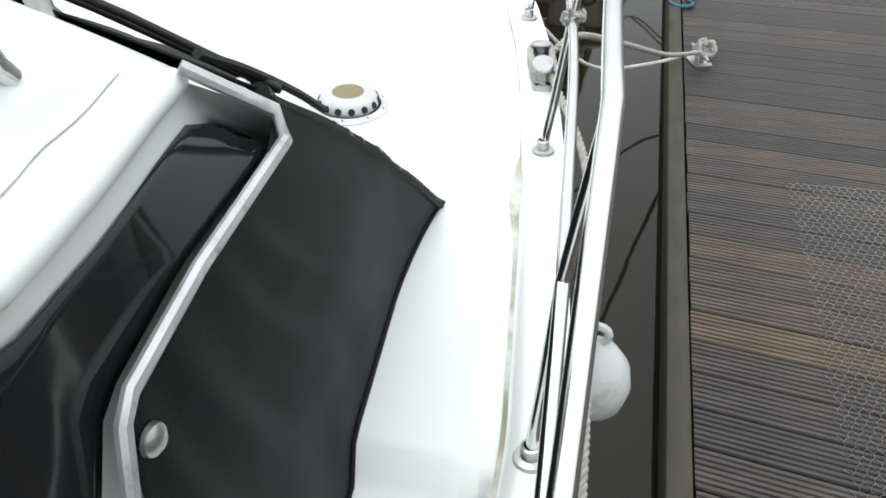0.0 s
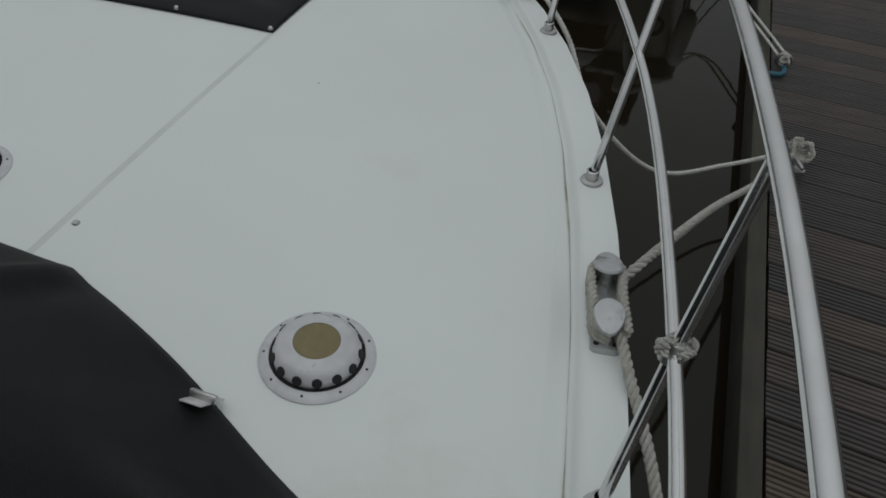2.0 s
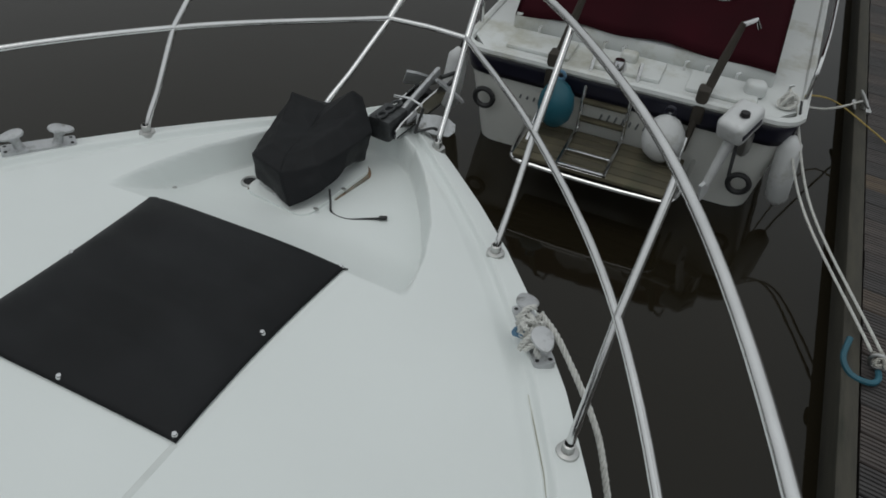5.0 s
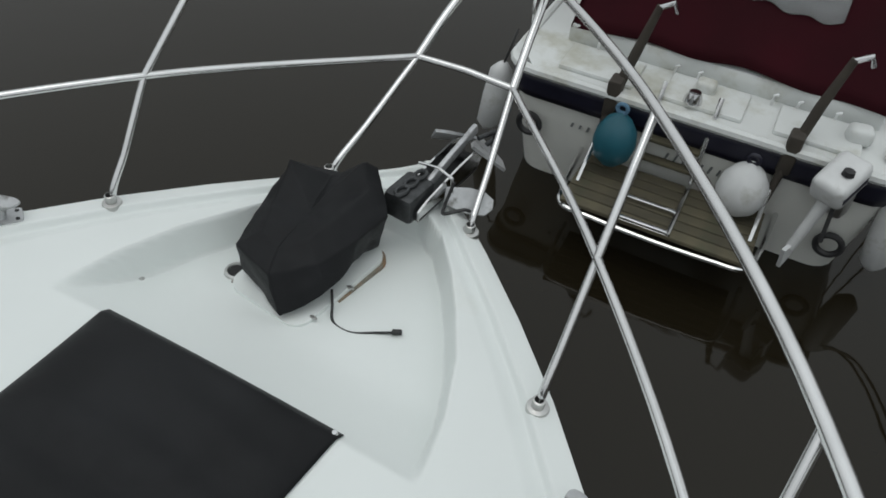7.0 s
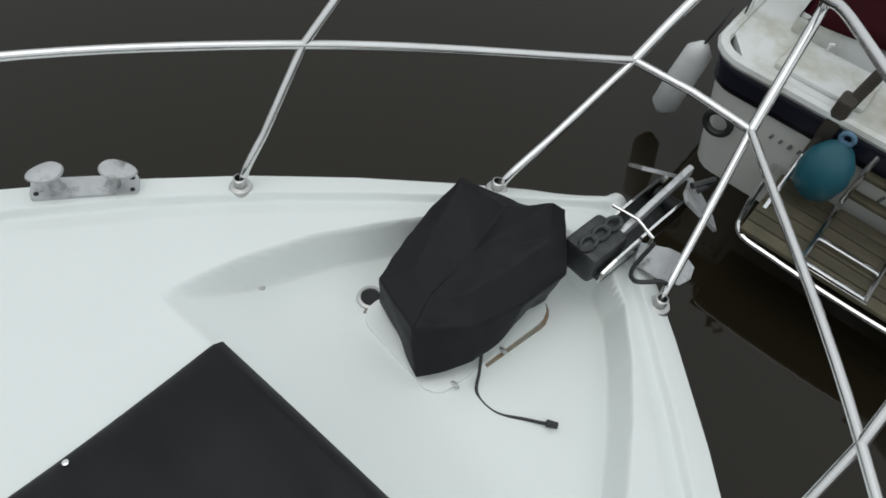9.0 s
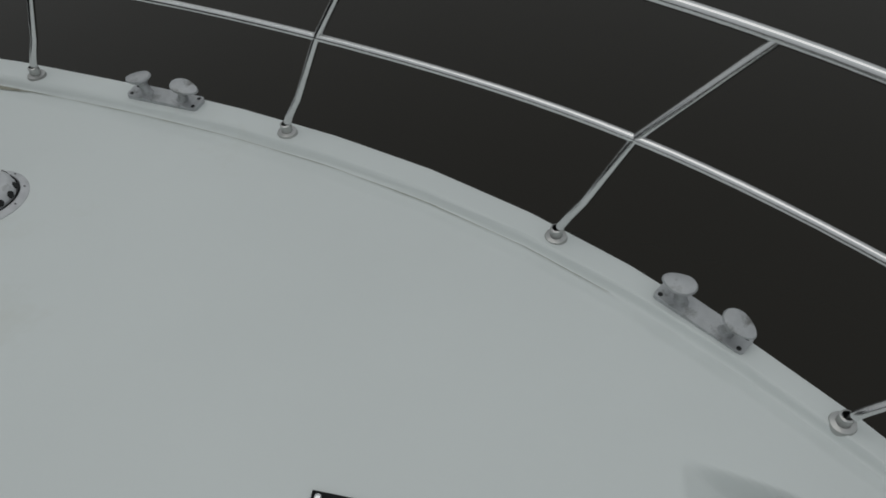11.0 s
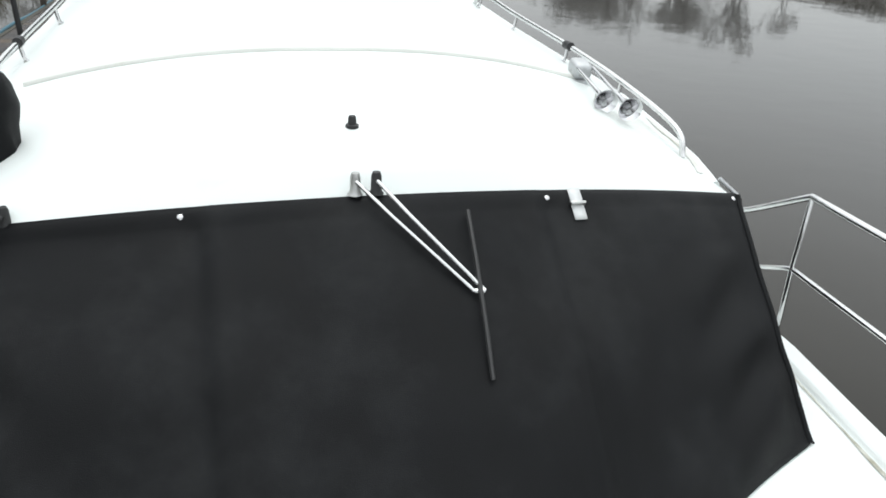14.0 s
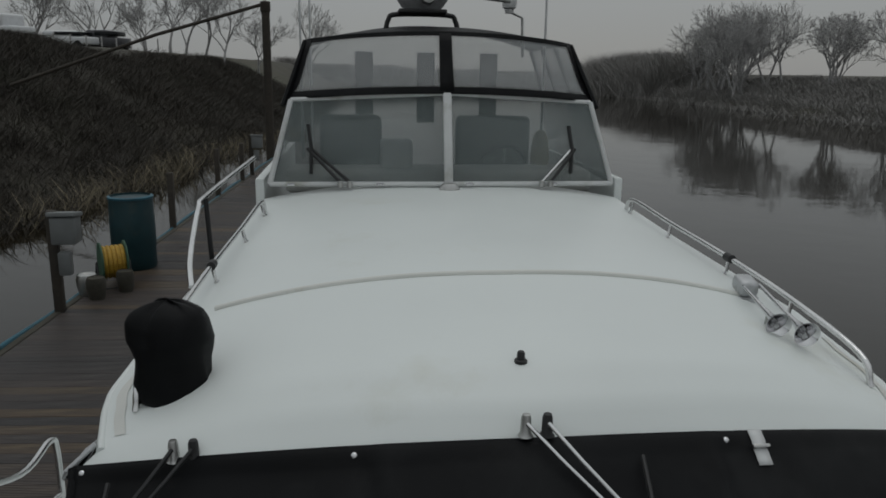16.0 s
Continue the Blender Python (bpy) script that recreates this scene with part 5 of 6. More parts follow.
# service pedestal, barrel, hose reel and posts beyond
def pedestal(x, y, s=1.0):
    c = thing("service_pedestal", "grey power and water pedestal on a post", "service pedestal", "service pedestals", at=tuple(on_dock(x, y)), turn=(0, 0, DOCK_TURN))
    part("post", box(bmesh.new(), (0.10, 0.10, 1.15 * s), Matrix.Translation((0.10, 0, 0.575 * s)), 0.008), M_POST, c)
    part("cabinet", box(bmesh.new(), (0.26, 0.24, 0.30), Matrix.Translation((-0.06, 0.06, 0.95 * s)), 0.02), M_INTER, c, "grey-white meter cabinet")
    part("lid", box(bmesh.new(), (0.30, 0.28, 0.05), Matrix.Translation((-0.06, 0.06, 1.12 * s)) @ pose(0, 0, 0, 8, 0, 0), 0.012), M_INTER, c, "grey lid")
    part("socket", box(bmesh.new(), (0.13, 0.12, 0.26), Matrix.Translation((-0.04, 0.10, 0.58 * s)), 0.02), M_INTER, c)
    return c


pedestal(3.80, -7.5)
pedestal(3.16, -19.0, 0.9)
bar = Vector((3.62, -9.5, 0))
barrel = thing("plastic_barrel", "blue-green plastic barrel standing on the pontoon", "barrel", at=tuple(on_dock(bar.x, bar.y)))
part("drum", lathe(bmesh.new(), [(0, 0.0), (0.26, 0.0), (0.285, 0.03), (0.285, 0.28), (0.292, 0.31), (0.292, 0.70), (0.285, 0.73), (0.285, 0.93), (0.272, 0.99), (0.255, 1.0), (0.255, 0.975), (0, 0.975)], 40), M_BARREL, barrel)
part("rim", lathe(bmesh.new(), [(0.262, 0.955), (0.294, 0.965), (0.294, 0.99), (0.262, 1.0)], 40), M_BLUEPIPE, barrel, "lighter rim")
reel = thing("hose_reel", "green hose reel with ochre hose on the pontoon", "hose reel", at=tuple(on_dock(3.62, -8.55)), turn=(0, 0, 25))
reel.scale = (0.95, 0.95, 0.95)
for sx in (-0.15, 0.15):
    part("disc", lathe(bmesh.new(), [(0, -0.012), (0.26, -0.012), (0.27, 0.0), (0.26, 0.012), (0, 0.012)], 28, Matrix.Translation((sx, 0, 0.33)) @ pose(0, 0, 0, 0, 90, 0)), M_GREENP, reel)
bm = bmesh.new()
for k in range(5):
    bm = tube(bm, [(-0.11 + 0.055 * k, 0.19 * math.cos(a), 0.33 + 0.19 * math.sin(a)) for a in np.linspace(0, 2 * math.pi, 25)], 0.03, 8, False)
part("hose", bm, M_OCHRE, reel, "ochre hose")
part("frame", tube(bmesh.new(), [(-0.2, -0.2, 0.02), (-0.2, 0, 0.33), (-0.2, 0.2, 0.02), (0.2, 0.2, 0.02), (0.2, 0, 0.33), (0.2, -0.2, 0.02)], 0.014, 8), M_RUBBER, reel)
for k, (dx, dy, r_) in enumerate(((0.25, 0.55, 0.12), (-0.28, 0.35, 0.10), (0.05, 0.75, 0.11))):
    pot = thing("plant_pot", "weathered stoneware pot beside the hose reel", "pot", "pots on the pontoon", at=tuple(on_dock(3.62 + dx * 0.75, -8.55 + dy * 0.75)))
    part("body", lathe(bmesh.new(), [(0, 0), (r_ * 0.8, 0), (r_, 0.12), (r_ * 1.05, 0.20), (r_ * 0.9, 0.26), (r_ * 0.85, 0.25), (0, 0.22)], 24), M_BEAM if k else M_DULL, pot)
for x, y, h in ((3.72, -12.2, 0.95), (3.55, -15.7, 1.0), (3.86, -10.2, 0.85), (3.36, -18.0, 0.9)):
    q = Vector((x, y, 0))
    post = thing("mooring_post", "dark timber post at the far edge of the pontoon", "post", "mooring posts", at=tuple(on_dock(q.x, q.y)))
    part("shaft", box(bmesh.new(), (0.10, 0.10, h + 0.8), Matrix.Translation((0, 0, h / 2 - 0.4)), 0.012), M_POST, post)
pile = thing("mooring_pile", "tall dark mooring pile with a sloping boom", "pile", at=(3.22, -23.1, -2.35))
part("shaft", lathe(bmesh.new(), [(0, 0), (0.13, 0), (0.12, 5.9), (0, 6.0)], 20), M_POST, pile)
part("cap", lathe(bmesh.new(), [(0.125, 5.75), (0.15, 5.8), (0.15, 6.05), (0, 6.1)], 20), M_POST, pile)
part("boom", tube(bmesh.new(), [(0.0, 0.0, 6.0), (3.2, 0.0, 5.05), (7.4, 0.0, 3.55)], 0.05, 8), M_POST, pile, "long dark boom")

# ---- the cruiser moored ahead, stern towards the bow ----
ahead = thing("river_cruiser", "white river cruiser with maroon canopy moored ahead at the pontoon", "boat", at=(0.62, 4.52, 0.0), turn=(0, 0, 1.5))
# local: x athwart, y ahead, z as in the world
TR_W = 0.97


def stern_hull(u, v):
    # round from port to starboard over the transom
    s = 2 * u - 1
    a = abs(s)
    sg = -1 if s < 0 else 1
    if a < 0.42:
        x, y = s / 0.42 * 0.86, 0.0
    else:
        k = (a - 0.42) / 0.58
        c = min(1.0, k / 0.12)
        x = sg * (0.86 + 0.13 * math.sin(c * math.pi / 2) + 0.10 * k)
        y = 0.13 * (1 - math.cos(c * math.pi / 2)) + 6.5 * max(0.0, k - 0.12) / 0.88
    z = -0.70 - 0.95 * v
    x *= 1 - 0.16 * v
    return (x, y + (0.10 * v if a < 0.5 else 0), z)


v_, f_ = sheet(stern_hull, 120, 20)
raw("hull", v_, f_, M_GEL2, ahead, "off-white hull with a stained waterline")
v_, f_ = sheet(lambda u, v: Vector(stern_hull(u, 0.02 + 0.15 * v)) + Vector((0.008 * (1 if u > 0.5 else -1), -0.010, 0)), 120, 3)
thick(raw("stripe", v_, f_, M_NAVY, ahead, "dark navy band below the gunwale"), 0.004)
rim_ = [Vector(stern_hull(u, 0.0)) + Vector((0, -0.005, 0.0)) for u in np.linspace(0.05, 0.95, 100)]
tube_part("rubbing_strake", rim_, 0.028, M_GEL_SHADED, ahead, "white rounded rubbing strake", 8)
bm = slab(bmesh.new(), [(-0.98, 0.16), (-0.86, 0.01), (0.86, 0.01), (0.98, 0.16), (1.10, 6.0), (-1.10, 6.0)], -0.74, -0.69)
part("aft_deck", bm, M_GEL_SHADED, ahead, "white aft deck")
part("coaming", box(bmesh.new(), (1.62, 0.06, 0.12), Matrix.Translation((0, 0.40, -0.645)), 0.02), M_GEL_SHADED, ahead, "raised white coaming")
for x in (-0.55, 0.0, 0.55):
    part("locker_lid", box(bmesh.new(), (0.40, 0.26, 0.03), Matrix.Translation((x, 0.20, -0.68)), 0.012), M_GEL_SHADED, ahead, "white locker lid")
part("stern_light", lathe(bmesh.new(), [(0, 0.06), (0.03, 0.055), (0.045, 0.02), (0.048, 0)], 18, Matrix.Translation((-0.05, 0.10, -0.665))), M_CHROME, ahead, "chrome stern light")
part("vent_cowl", box(bmesh.new(), (0.12, 0.10, 0.09), Matrix.Translation((0.72, 0.22, -0.645)) @ pose(0, 0, 0, 0, 0, 10), 0.03, 3), M_GEL_SHADED, ahead, "white vent cowl")
part("vent_cowl", box(bmesh.new(), (0.10, 0.08, 0.07), Matrix.Translation((-0.02, 0.24, -0.645)), 0.02, 3), M_GEL_SHADED, ahead, "white vent cowl")
for x in (-0.62, -0.20, -0.08, 0.30, 0.42, 0.60, 0.90):
    part("canopy_hook", tube(bmesh.new(), [(x, 0.33, -0.70), (x, 0.32, -0.63), (x + 0.02, 0.32, -0.62)], 0.008, 6), M_STEEL, ahead, "small steel hook")
# maroon canopy
def canopy_back(u, v):
    s = 2 * u - 1
    w = interp(v, [0, 1], [0.80, 0.72])
    wave = 0.010 * math.sin(s * 11) * (1 - v)
    return (s * w, 0.36 + 0.55 * v + wave, -0.60 + 0.95 * v + 0.03 * (1 - s * s) + 0.01 * math.sin(s * 8 + v * 6))


v_, f_ = sheet(canopy_back, 40, 16)
can2 = thick(raw("canopy_back", v_, f_, M_MAROON, ahead, "sagging maroon canvas back"), 0.004)
v_, f_ = sheet(lambda u, v: Vector(canopy_back(0.30 + 0.5 * u, 0.30 + 0.36 * v)) + Vector((0, -0.012, 0.004 + 0.012 * math.sin(u * 26 + v * 5))), 40, 8)
thick(raw("rear_window", v_, f_, M_CLEAR, can2, "crinkled clear vinyl window"), 0.003)
v_, f_ = sheet(lambda u, v: ((2 * u - 1) * (0.72 + 0.08 * v), 0.91 + 3.2 * v, 0.35 + 0.05 * math.sin(math.pi * u) + 0.06 * v), 20, 10)
thick(raw("canopy_roof", v_, f_, M_MAROON, ahead, "maroon canvas roof"), 0.004)
for sg in (-1, 1):
    v_, f_ = sheet(lambda u, v, sg=sg: (sg * (0.72 + 0.08 * v + 0.04 * u), 0.36 + 0.55 * (1 - v) + (3.2 - 0.0) * u, -0.60 + 0.95 * (1 - v)), 10, 8)
    thick(raw("canopy_side", v_, f_, M_MAROON, ahead, "maroon canvas side"), 0.004)
    part("side_deck_rail", tube(bmesh.new(), curve_pts([(sg * 1.0, 0.30, -0.68), (sg * 1.01, 0.40, -0.45), (sg * 1.04, 1.2, -0.42), (sg * 1.08, 3.6, -0.40)], 5), 0.012, 8), M_STEEL, ahead, "steel side rail")
# faded lettering on the transom as plain strokes
rnd = random.Random(4)
for x0, n_, s_ in ((-0.60, 5, 0.035), (-0.08, 9, 0.05)):
    for k in range(n_):
        part("letter_bar", box(bmesh.new(), (0.012, 0.004, s_ * rnd.uniform(0.6, 1.2)), Matrix.Translation((x0 + 0.045 * k, 0.022, -0.965)) @ pose(0, 0, 0, 0, 14, 0)), M_INTER, ahead, "faded grey lettering stroke")
# bathing platform with slats and steel frame
plat = part("platform_frame", tube(bmesh.new(), curve_pts([(-0.52, 0.02, -1.090), (-0.50, -0.30, -1.105), (-0.46, -0.44, -1.110), (-0.30, -0.465, -1.110), (0.0, -0.475, -1.110), (0.30, -0.465, -1.110), (0.46, -0.44, -1.110), (0.50, -0.30, -1.105), (0.52, 0.02, -1.090)], 6), 0.014, 8), M_STEEL, ahead, "bent steel tube round the bathing platform")
for sg in (-1, 1):
    part("stay", tube(bmesh.new(), [(sg * 0.44, -0.28, -1.070), (sg * 0.44, 0.015, -0.88)], 0.011, 8), M_STEEL, ahead, "steel stay")
for x in (-0.20, 0.08):
    part("ladder_rail", tube(bmesh.new(), [(x, -0.45, -1.065), (x, -0.02, -1.050), (x, -0.012, -0.80), (x, 0.10, -0.60)], 0.013, 8), M_STEEL, ahead, "folded ladder rail")
for y, z in ((-0.44, -1.060), (-0.28, -1.055), (-0.02, -0.98), (-0.02, -0.86)):
    part("ladder_rung", box(bmesh.new(), (0.27, 0.05 if z > -1.0 else 0.025, 0.022), Matrix.Translation((-0.06, y, z)), 0.006), M_STEEL if z < -1.040 else M_TEAK, ahead, "ladder rung")


def davit(x):
    dv_ = thing("davit_arm", "dark weathered davit arm clamped to the stern", "davit", "stern davits", at=tuple(ahead.matrix_world @ Vector((x, 0.05, -0.72))), turn=(0, 0, 1.5))
    part("clamp", box(bmesh.new(), (0.07, 0.10, 0.22), Matrix.Translation((0, -0.03, 0.0)), 0.015), M_POST, dv_)
    part("arm", tube(bmesh.new(), [(-0.02, -0.10, -0.28), (0, -0.04, 0.0), (0.04, 0.06, 0.22), (0.09, 0.10, 0.46)], [0.016, 0.026, 0.026, 0.018], 10), M_POST, dv_)
    part("hook", tube(bmesh.new(), [(0.09, 0.10, 0.45), (0.15, 0.10, 0.49), (0.17, 0.12, 0.44)], 0.014, 8), M_CHROME, dv_, "bright steel hook")


davit(-0.42)
davit(0.46)
teal = ball_fender("ball_fender", "teal pear-shaped fender hanging on the stern", tuple(ahead.matrix_world @ Vector((-0.335, -0.12, -0.86))), 0.125, 0.34, M_TEAL, M_BLUEROPE)
wfd = ball_fender("ball_fender", "round white fender standing on the bathing platform", tuple(ahead.matrix_world @ Vector((0.32, -0.10, -0.915))), 0.14, 0.33, M_VINYL, M_NAVY)


def long_fender(at, turn, label):
    f0 = thing("long_fender", label, "fender", "long fenders", at=at, turn=turn)
    part("body", lathe(bmesh.new(), [(0, -0.27), (0.03, -0.26), (0.075, -0.20), (0.08, 0.0), (0.075, 0.20), (0.03, 0.26), (0, 0.27)], 24), M_VINYL, f0)
    part("lanyard", tube(bmesh.new(), [(0, 0, 0.26), (0.01, 0.03, 0.40), (0.0, 0.10, 0.46)], 0.008, 6), M_RUBBER, f0)


long_fender((-0.50, 4.66, -1.05), (0, 8, 0), "white long fender hanging at the port quarter")
long_fender((1.63, 4.62, -1.03), (0, -6, 0), "white long fender hanging at the starboard quarter")
tyre_at = ahead.matrix_world @ Vector((0.80, -0.01, -1.14))
for q in (tyre_at, ahead.matrix_world @ Vector((-0.83, -0.01, -1.02))):
    ty = thing("exhaust_ring", "black rubber exhaust ring on the transom", "exhaust", "transom exhausts", at=tuple(q))
    part("ring", tube(bmesh.new(), [(0.06 * math.cos(a), 0, 0.06 * math.sin(a)) for a in np.linspace(0, 2 * math.pi, 21)], 0.017, 8, False), M_RUBBER, ty)

motor = thing("outboard_motor", "small white outboard motor clamped on the stern bracket", "outboard motor", at=tuple(ahead.matrix_world @ Vector((0.70, -0.10, -0.76))), turn=(0, 0, -22))
motor.scale = (0.82, 0.82, 0.82)
part("cowl", box(bmesh.new(), (0.20, 0.30, 0.17), Matrix.Translation((0, -0.02, 0.08)) @ pose(0, 0, 0, 18, 0, 0), 0.045, 4), M_VINYL, motor, "white cowl")
part("stripe", box(bmesh.new(), (0.207, 0.22, 0.05), Matrix.Translation((0, -0.03, 0.07)) @ pose(0, 0, 0, 18, 0, 0), 0.01), M_NAVY, motor, "dark stripe on the cowl")
part("pull_cap", lathe(bmesh.new(), [(0, 0.03), (0.03, 0.028), (0.035, 0.0)], 14, Matrix.Translation((0.03, -0.06, 0.155))), M_RUBBER, motor)
part("leg", tube(bmesh.new(), [(0, -0.04, 0.0), (-0.02, -0.10, -0.20), (-0.04, -0.14, -0.40)], [0.045, 0.032, 0.028], 12), M_VINYL, motor, "white leg")
part("skeg", slab(bmesh.new(), [(-0.07, 0.0), (0.07, 0.02), (0.05, -0.10), (-0.03, -0.16)], -0.012, 0.012, Matrix.Translation((-0.04, -0.15, -0.38)) @ pose(0, 0, 0, 90, 0, 90)), M_VINYL, motor)
part("bracket", box(bmesh.new(), (0.16, 0.10, 0.16), Matrix.Translation((0.0, 0.06, -0.10)), 0.015), M_DULL, motor)
part("tiller", tube(bmesh.new(), [(0.05, -0.08, -0.04), (0.09, -0.13, -0.26)], 0.013, 8), M_RUBBER, motor, "black tiller")

# the cruiser ahead and all that hangs on it, at its true size
TO_SIZE = Matrix.Translation((0.885, 0.96, 1.47)) @ Matrix.Scale(0.905, 4) @ Matrix.Translation((-0.87, -0.95, -1.45))
for ob in list(scene.objects):
    if ob.parent is None and ob.name.split(".")[0] in ("river_cruiser", "davit_arm", "long_fender", "exhaust_ring", "outboard_motor") or ob in (teal, wfd):
        ob.matrix_world = TO_SIZE @ ob.matrix_basis
        if "fender" in ob.name:
            ob.scale = ob.scale * 0.88
tr = ahead.matrix_world @ Vector((0.90, 0.18, -0.66))
k2 = on_dock(D2.x, D2.y, 0.05) + Vector((0.02, 0.02, 0))
for o in (0.0, 0.045):
    rope_thing("pale mooring line from the stern ahead to the mooring ring", [tr + Vector((o, 0, 0)), Vector((1.70 + o, 4.05, -0.80)), k2 + Vector((-0.03 + o, 0.05, 0))], 0.007, M_ROPEW, 0.04)
k3 = on_dock(D3.x, D3.y, 0.05)
rope_thing("pale mooring line from the stern ahead to a dock cleat", [tr, tr.lerp(k3, 0.5) + Vector((0, 0, -0.05)), k3], 0.007, M_ROPEW, 0.04)
yel = thing("yellow_cord", "thin yellow cord trailing over the pontoon edge", "rope")
tube_part("cord", curve_pts([tr + Vector((0.02, 0.1, 0)), Vector((1.75, 5.3, -0.80)), Vector((2.0, 5.2, -0.87)), Vector((2.25, 4.9, -0.885))], 6), 0.005, M_YELLOW, yel, "", 5)
stern_knot = thing("rope_hitch", "pale rope hitched round the stern cleat of the cruiser ahead", "rope")
part("turns", coil(bmesh.new(), tuple(tr + Vector((0, 0, -0.01))), 5, 0.045, 0.008, 0.7, 21), M_ROPEW, stern_knot)

# ---- trees, hedges and bank growth ----
def bare_tree(at, h, seed, spread=0.55, stems=1, fine=5):
    rnd = random.Random(seed)
    t = thing("bare_tree", "leafless winter tree on the foggy bank, haze put into its grey", "tree", "bare trees", at=at)
    wood, twigs = [], []

    def grow(p, d, ln, r, depth):
        q, pts = p.copy(), [p.copy()]
        for _ in range(3):
            d2 = (d + Vector((rnd.uniform(-1, 1), rnd.uniform(-1, 1), rnd.uniform(-0.3, 0.7))) * 0.16).normalized()
            q = q + d2 * ln / 3
            pts.append(q.copy())
            d = d2
        (wood if depth < 3 else twigs).append((pts, r, r * 0.62))
        if depth >= fine:
            return
        for k in range(rnd.choice((2, 3, 3, 4)) if depth else 4):
            ang = rnd.uniform(0, 2 * math.pi)
            side = d.orthogonal().normalized()
            side.rotate(Matrix.Rotation(ang, 3, d).to_quaternion())
            nd = (d * rnd.uniform(0.55, 1.0) + side * spread * rnd.uniform(0.6, 1.4) + Vector((0, 0, 0.12))).normalized()
            at_ = pts[3] if k < 2 else pts[rnd.choice((1, 2, 3))]
            grow(at_, nd, ln * rnd.uniform(0.6, 0.82), r * 0.58, depth + 1)

    for s in range(stems):
        d0 = Vector((rnd.uniform(-0.25, 0.25), rnd.uniform(-0.25, 0.25), 1)).normalized()
        grow(Vector((rnd.uniform(-0.3, 0.3) * (stems > 1) * 3, rnd.uniform(-0.3, 0.3) * (stems > 1) * 3, -0.3)), d0, h * 0.30, h * 0.016, 0)
    # both materials carry the fog's paleness in their base colour
    for nm, lst, m, seg, rmin in (("trunk", wood, M_HAZED_BARK, 6, 0.0), ("crown", twigs, M_HAZED_TWIG, 3, 0.016)):
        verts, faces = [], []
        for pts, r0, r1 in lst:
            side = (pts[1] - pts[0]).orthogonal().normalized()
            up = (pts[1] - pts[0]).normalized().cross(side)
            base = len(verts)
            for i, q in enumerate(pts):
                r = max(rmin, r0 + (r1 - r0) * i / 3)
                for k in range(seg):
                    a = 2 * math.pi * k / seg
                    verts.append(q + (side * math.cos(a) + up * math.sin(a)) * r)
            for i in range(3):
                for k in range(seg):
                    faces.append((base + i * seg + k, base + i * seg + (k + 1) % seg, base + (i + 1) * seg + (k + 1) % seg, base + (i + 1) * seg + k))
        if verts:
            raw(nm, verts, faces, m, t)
    return t


def plant(x, y, h, seed, **kw):
    return bare_tree((x, y, ground_z(x, y)), h, seed, **kw)


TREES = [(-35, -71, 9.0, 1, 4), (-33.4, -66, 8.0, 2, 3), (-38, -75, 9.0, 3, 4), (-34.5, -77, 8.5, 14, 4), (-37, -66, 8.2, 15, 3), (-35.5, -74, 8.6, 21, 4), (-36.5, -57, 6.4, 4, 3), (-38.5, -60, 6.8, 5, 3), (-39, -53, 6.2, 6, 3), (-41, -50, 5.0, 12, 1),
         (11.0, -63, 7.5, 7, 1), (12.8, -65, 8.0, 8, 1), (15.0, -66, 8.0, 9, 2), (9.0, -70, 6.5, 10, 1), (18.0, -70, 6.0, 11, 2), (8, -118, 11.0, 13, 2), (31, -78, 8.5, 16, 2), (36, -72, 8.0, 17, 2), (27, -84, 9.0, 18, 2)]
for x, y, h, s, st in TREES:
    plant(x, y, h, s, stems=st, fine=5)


def brush(name, label, spots, material, h0, h1, per, spread, seed, lean=0.5, w=0.03):
    rnd = random.Random(seed)
    verts, faces = [], []
    for x, y, sc in spots:
        for _ in range(per):
            px, py = x + rnd.gauss(0, spread), y + rnd.gauss(0, spread)
            z = ground_z(px, py) - 0.05
            if z < WATER - 0.5:
                z = WATER - 0.05
            h = rnd.uniform(h0, h1) * sc
            d = Vector((rnd.uniform(-lean, lean), rnd.uniform(-lean, lean), 1)) * h
            a = rnd.uniform(0, math.pi)
            s = Vector((math.cos(a), math.sin(a), 0)) * w * rnd.uniform(0.6, 1.5)
            p0 = Vector((px, py, z))
            p1 = p0 + d * 0.6 + Vector((rnd.uniform(-1, 1), rnd.uniform(-1, 1), 0)) * 0.12 * h
            p2 = p0 + d + Vector((rnd.uniform(-1, 1), rnd.uniform(-1, 1), -0.4)) * 0.25 * h
            b = len(verts)
            verts += [p0 - s, p0 + s, p1 + s * 0.8, p1 - s * 0.8, p2]
            faces += [(b, b + 1, b + 2, b + 3), (b + 3, b + 2, b + 4)]
    return tagged(raw(name, verts, faces, material), label, "undergrowth", kind="stuff")


rnd = random.Random(77)
spots = []
for _ in range(4200):
    y = -rnd.uniform(6, 70)
    off = rnd.uniform(0.0, 13 if y > -38 else 9)
    spots.append((river_bank_star(y) + off, y, 0.9 + 0.5 * noise.noise(Vector((off * 0.3, y * 0.2, 0)))))
brush("bank_brambles", "tangled dead brown brambles and reeds covering the near bank", spots, M_BRUSH, 0.2, 0.6, 56, 0.45, 5, 1.3, 0.0095)
spots = []
for _ in range(220):
    y = -rnd.uniform(8, 32)
    spots.append((river_bank_star(y) - rnd.uniform(-0.3, 0.5), y, 1.0))
brush("water_reeds", "pale dead reed stems at the water's edge", spots, M_REED, 0.3, 0.9, 9, 0.25, 6, 0.9, 0.008)
# scrub and thicket across the river, distance haze painted into their colour
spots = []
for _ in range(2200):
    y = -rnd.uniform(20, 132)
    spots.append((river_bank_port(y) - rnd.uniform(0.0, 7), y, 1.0))
